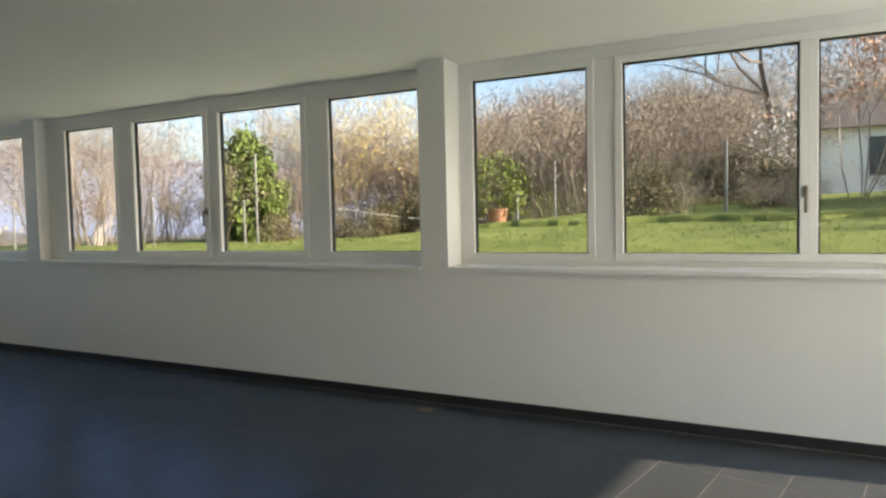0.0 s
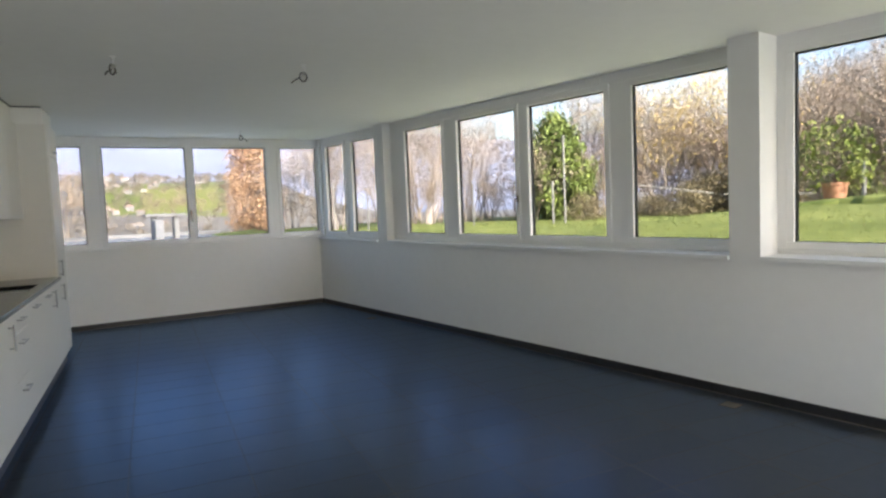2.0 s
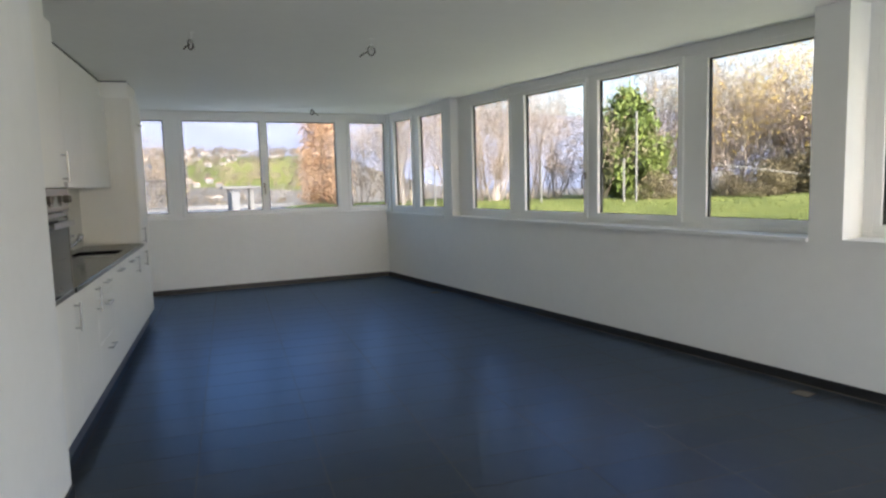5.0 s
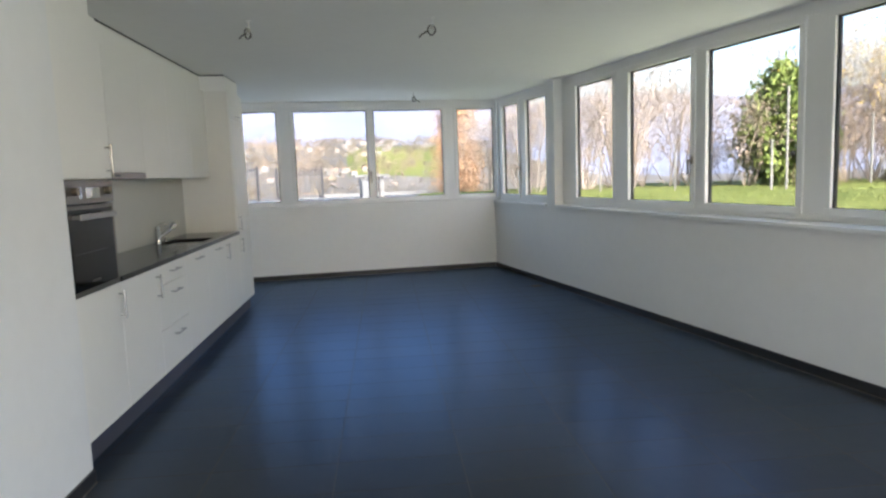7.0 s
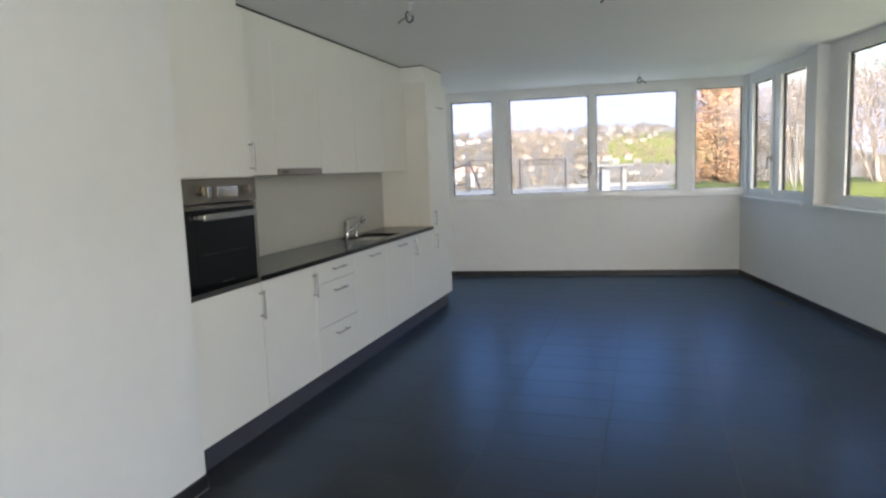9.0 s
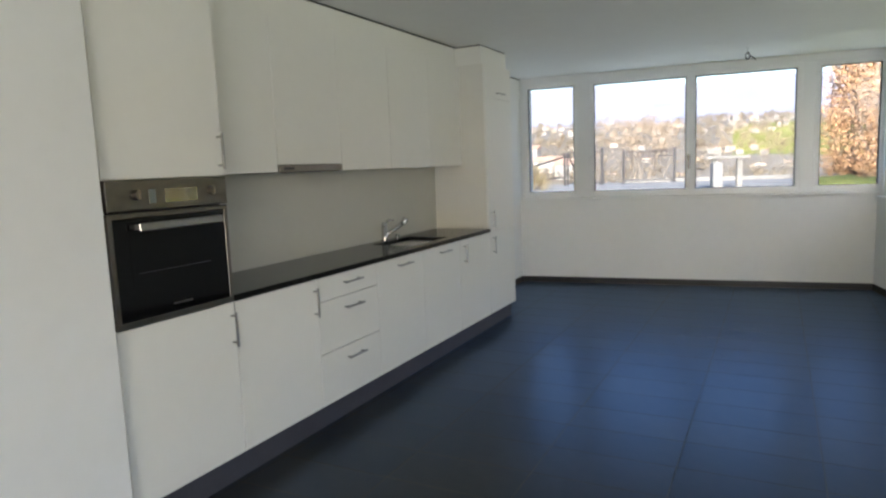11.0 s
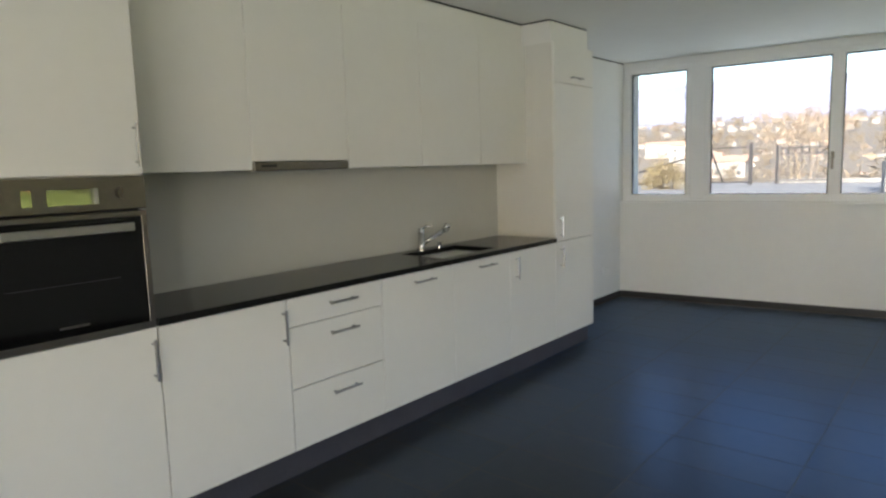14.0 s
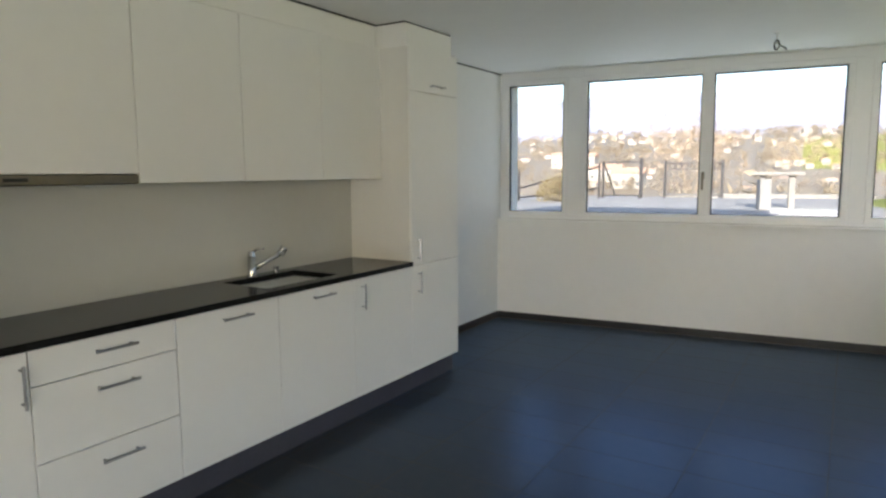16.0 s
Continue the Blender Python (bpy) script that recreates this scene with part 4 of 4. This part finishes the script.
tagged(part("garden_hose", bm, M_POST), "pale garden hose coiled upright by the shrubs", "garden hose").matrix_basis = pose(hx, hy, float(height(hx, hy)) - 0.01, 0, 0, 20)
post(8.75, 2.0, 1.5, 0.022, "pale weathered garden fence post")

# iron fence and gate on the terrace
FY, FZ = 14.3, 0.74
fence = thing("iron_fence", pose(0, FY, FZ), "dark wrought-iron fence with ringed bars on the terrace", "fence")
for x in (-3.95, -2.36):
    part("post", boxes((x - 0.04, x + 0.04, -0.04, 0.04, 0.0, 1.12)), M_IRON, fence)
part("rail", boxes((-3.95, -2.36, -0.015, 0.015, 1.02, 1.05)), M_IRON, fence)
part("rail", boxes((-3.95, -2.36, -0.015, 0.015, 0.84, 0.86)), M_IRON, fence)
part("rail", boxes((-3.95, -2.36, -0.015, 0.015, 0.08, 0.11)), M_IRON, fence)
me_bar = mesh_of("bar", boxes((-0.009, 0.009, -0.009, 0.009, 0.09, 1.14)), M_IRON)
bm = bmesh.new()
tube(bm, [(0.075 * math.cos(k * 0.6), 0, 0.075 * math.sin(k * 0.6)) for k in range(12)], 0.010, 5)
me_ring = mesh_of("ring", bm, M_IRON)
x = -3.85
while x < -2.42:
    b = new("bar", me_bar)
    b.parent, b.location = fence, (x, 0, 0)
    r_ = new("ring", me_ring)
    r_.parent, r_.location = fence, (x + 0.09, 0, 0.94)
    x += 0.18
gate = thing("iron_gate", pose(-4.55, 13.6, FZ), "open dark iron gate with a diagonal brace", "gate")
bm = boxes((-0.05, 0.05, -0.05, 0.05, 0, 1.2))
part("gate_post", bm, M_IRON, gate)
bm = boxes((-1.15, -1.09, -0.03, 0.03, 0.0, 1.1), (-1.15, -0.05, -0.02, 0.02, 1.06, 1.10), (-1.15, -0.05, -0.02, 0.02, 0.06, 0.10))
part("gate_frame", bm, M_IRON, gate)
part("brace", tube(bmesh.new(), [(-1.1, 0, 1.05), (-0.75, 0, 0.1)], 0.03, 6), M_IRON, gate)
rf = thing("iron_railing", pose(-5.7, 13.2, FZ), "dark low iron railing beyond the terrace", "railing")
part("post", boxes((-0.03, 0.03, -0.03, 0.03, 0, 1.05)), M_IRON, rf)
part("post", boxes((-1.7, -1.64, -2.5, -2.44, -0.1, 0.85)), M_IRON, rf)
part("rail", tube(bmesh.new(), [(0, 0, 0.95), (-1.67, -2.47, 0.35)], 0.025, 6), M_IRON, rf)
part("rail", tube(bmesh.new(), [(0, 0, 0.3), (-1.67, -2.47, 0.1)], 0.025, 6), M_IRON, rf)

tb = thing("stone_table", pose(-1.045, 9.2, 0.74), "pale stone garden table on two slab legs", "table")
part("tabletop", boxes((-0.5, 0.5, -0.35, 0.35, 0.70, 0.77), bevel=0.012), M_STONE, tb)
for x in (-0.275, 0.275):
    part("leg", boxes((x - 0.06, x + 0.06, -0.22, 0.22, 0.0, 0.70), bevel=0.01), M_STONE, tb)
bl = tagged(part("stone_block", boxes((-0.11, 0.11, -0.15, 0.15, 0, 0.62), bevel=0.012), M_PAVE), "grey stone block beside the table", "stone block")
bl.matrix_basis = pose(-1.295, 8.6, 0.74, 0, 0, 12)
lowwall = tagged(part("garden_wall", boxes((-3.95, 2.4, 14.6, 14.9, 0.5, 0.86), bevel=0.01), M_STONE), "low pale stone wall under the fence", "wall", kind="structure")


def house(m, w, dp, h, rf_h, label, paint=None, tiles=None):
    t = thing("house", m, label, "house", "town houses")
    part("wall", boxes((-w / 2, w / 2, -dp / 2, dp / 2, -3, h)), paint or M_HWALL, t)
    o = 0.4
    bm = bmesh.new()
    q = [bm.verts.new(c) for c in ((-w / 2 - o, -dp / 2 - o, h), (w / 2 + o, -dp / 2 - o, h), (w / 2 + o, dp / 2 + o, h), (-w / 2 - o, dp / 2 + o, h), (-w / 2 - o, 0, h + rf_h), (w / 2 + o, 0, h + rf_h))]
    for f in ((0, 1, 5, 4), (2, 3, 4, 5), (1, 2, 5), (3, 0, 4), (3, 2, 1, 0)):
        bm.faces.new([q[i] for i in f])
    part("roof", bm, tiles or M_HROOF, t)
    nw = max(2, int(w / 3.2))
    for fl in range(max(1, int(h / 2.9))):
        for i in range(nw):
            cx, cz = -w / 2 + w * (i + 0.5) / nw, 1.0 + fl * 2.8
            part("window", boxes((cx - 0.55, cx + 0.55, -dp / 2 - 0.05, -dp / 2 + 0.02, cz, cz + 1.35)), M_HWIN, t)
    return t


hs = house(setm(27.5, -12.3, rz=radians(-84)), 9, 7, 2.7, 1.3, "pale neighbouring house with a brown roof behind the lawn", M_HNEAR, M_HROOFD)
protos = [house(pose(-40 - 12 * i, 215 + 20 * i, float(height(-40 - 12 * i, 215 + 20 * i))), w, d, h, r, "pale rendered house on the far hillside") for i, (w, d, h, r) in enumerate(((10, 8, 5, 2.0), (12, 8, 4.6, 1.8), (8, 8, 6.4, 1.6), (14, 9, 5.6, 1.2)))]
hr = random.Random(3)
for i in range(285):
    th = radians(hr.uniform(-42, 8) if i < 262 else hr.uniform(8, 36))
    r = hr.uniform(220, 760) if i < 262 else hr.uniform(500, 1100)
    x, y = CX + math.sin(th) * r, CY + math.cos(th) * r
    copy_thing(protos[i % 4], Matrix.Translation((x, y, float(height(x, y)))) @ Matrix.Rotation(hr.uniform(-0.5, 0.5), 4, "Z") @ Matrix.Scale(hr.uniform(0.8, 1.2) * (0.12 + 0.00048 * min(r, 760)), 4))
# far trees among the houses
S = Soup()
rng = np.random.default_rng(12)
for i in range(3400):
    th = math.radians(rng.uniform(-46, 42))
    r = rng.uniform(60, 420) ** 1.0 if i % 2 else rng.uniform(300, 850) if i > 160 else rng.uniform(30, 90)
    x, y = CX + math.sin(th) * r, CY + math.cos(th) * r
    z = float(height(x, y))
    hh = rng.uniform(2.2, 4.5) * (0.7 + r / 600) if r > 90 else rng.uniform(2.5, 4.5)
    for _ in range(42):
        u = rng.normal(size=3) * np.array((0.22, 0.22, 0.24)) * hh
        S.leaf((x + u[0], y + u[1], z + hh * 0.55 + u[2]), hh * 0.11, rng)
tagged(new("far_trees", S.mesh("far_trees", M_FARTREE)), "autumn trees scattered among the far houses", "trees", kind="stuff")

# small paler grey squares on the floor by the garden wall
for x, y in ((0.435, -6.89), (-0.02, -1.87)):
    c = thing("floor_cover", pose(x, y, 0.0036, 0, 0, 8), "small paler grey square with a dark rim on the floor tiles", "floor cover", "floor covers")
    part("inner_square", boxes((-0.055, 0.055, -0.055, 0.055, 0.0, 0.0032), bevel=0.001), M_JOINT, c)
    part("rim", boxes((-0.062, 0.062, -0.062, -0.056, 0.0, 0.0026), (-0.062, 0.062, 0.056, 0.062, 0.0, 0.0026), (-0.062, -0.056, -0.056, 0.056, 0.0, 0.0026), (0.056, 0.062, -0.056, 0.056, 0.0, 0.0026)), M_IRON, c)

# ---- floor tiles, last ----
fl_par = bpy.data.objects["floor"]
TW, TL = 0.632, 0.316
me_tile = mesh_of("tile", box(bmesh.new(), 0.0016, TW - 0.0016, 0.0016, TL - 0.0016, -0.004, 0.004, 0.0012), M_TILE)
rest = Soup()
cells = []
for i in range(0, 12):
    for j in range(-9, 38):
        n0, s0 = -0.642 + i * TW, j * TL + 0.266
        c = KM @ Vector((s0 + TL / 2, n0 + TW / 2, 0))
        wl = WM.inverted() @ c
        kl = KM.inverted() @ c
        if wl.y > 0.25 or c.y > 0.25 or c.y < -13.4 or kl.y < (-0.65 if kl.x < 4.36 else -0.2):
            continue
        cells.append((abs(c.y + 5.5), s0, n0))
cells.sort()
T0 = Matrix.Rotation(math.pi / 2, 4, "Z")
for k, (_, s0, n0) in enumerate(cells):
    m = KM @ Matrix.Translation((s0 + TL, n0, 0)) @ T0
    if k < 298:
        ob = new("tile", me_tile)
        ob.parent = fl_par
        ob.matrix_basis = m
    else:
        b0 = len(rest.v)
        for v in me_tile.vertices:
            rest.v.append(tuple(m @ v.co))
        for p in me_tile.polygons:
            rest.f.append(tuple(b0 + i for i in p.vertices))
if rest.f:
    ro = new("tiles", rest.mesh("tiles", M_TILE))
    ro.parent = fl_par
    ro["kind"] = "stuff"
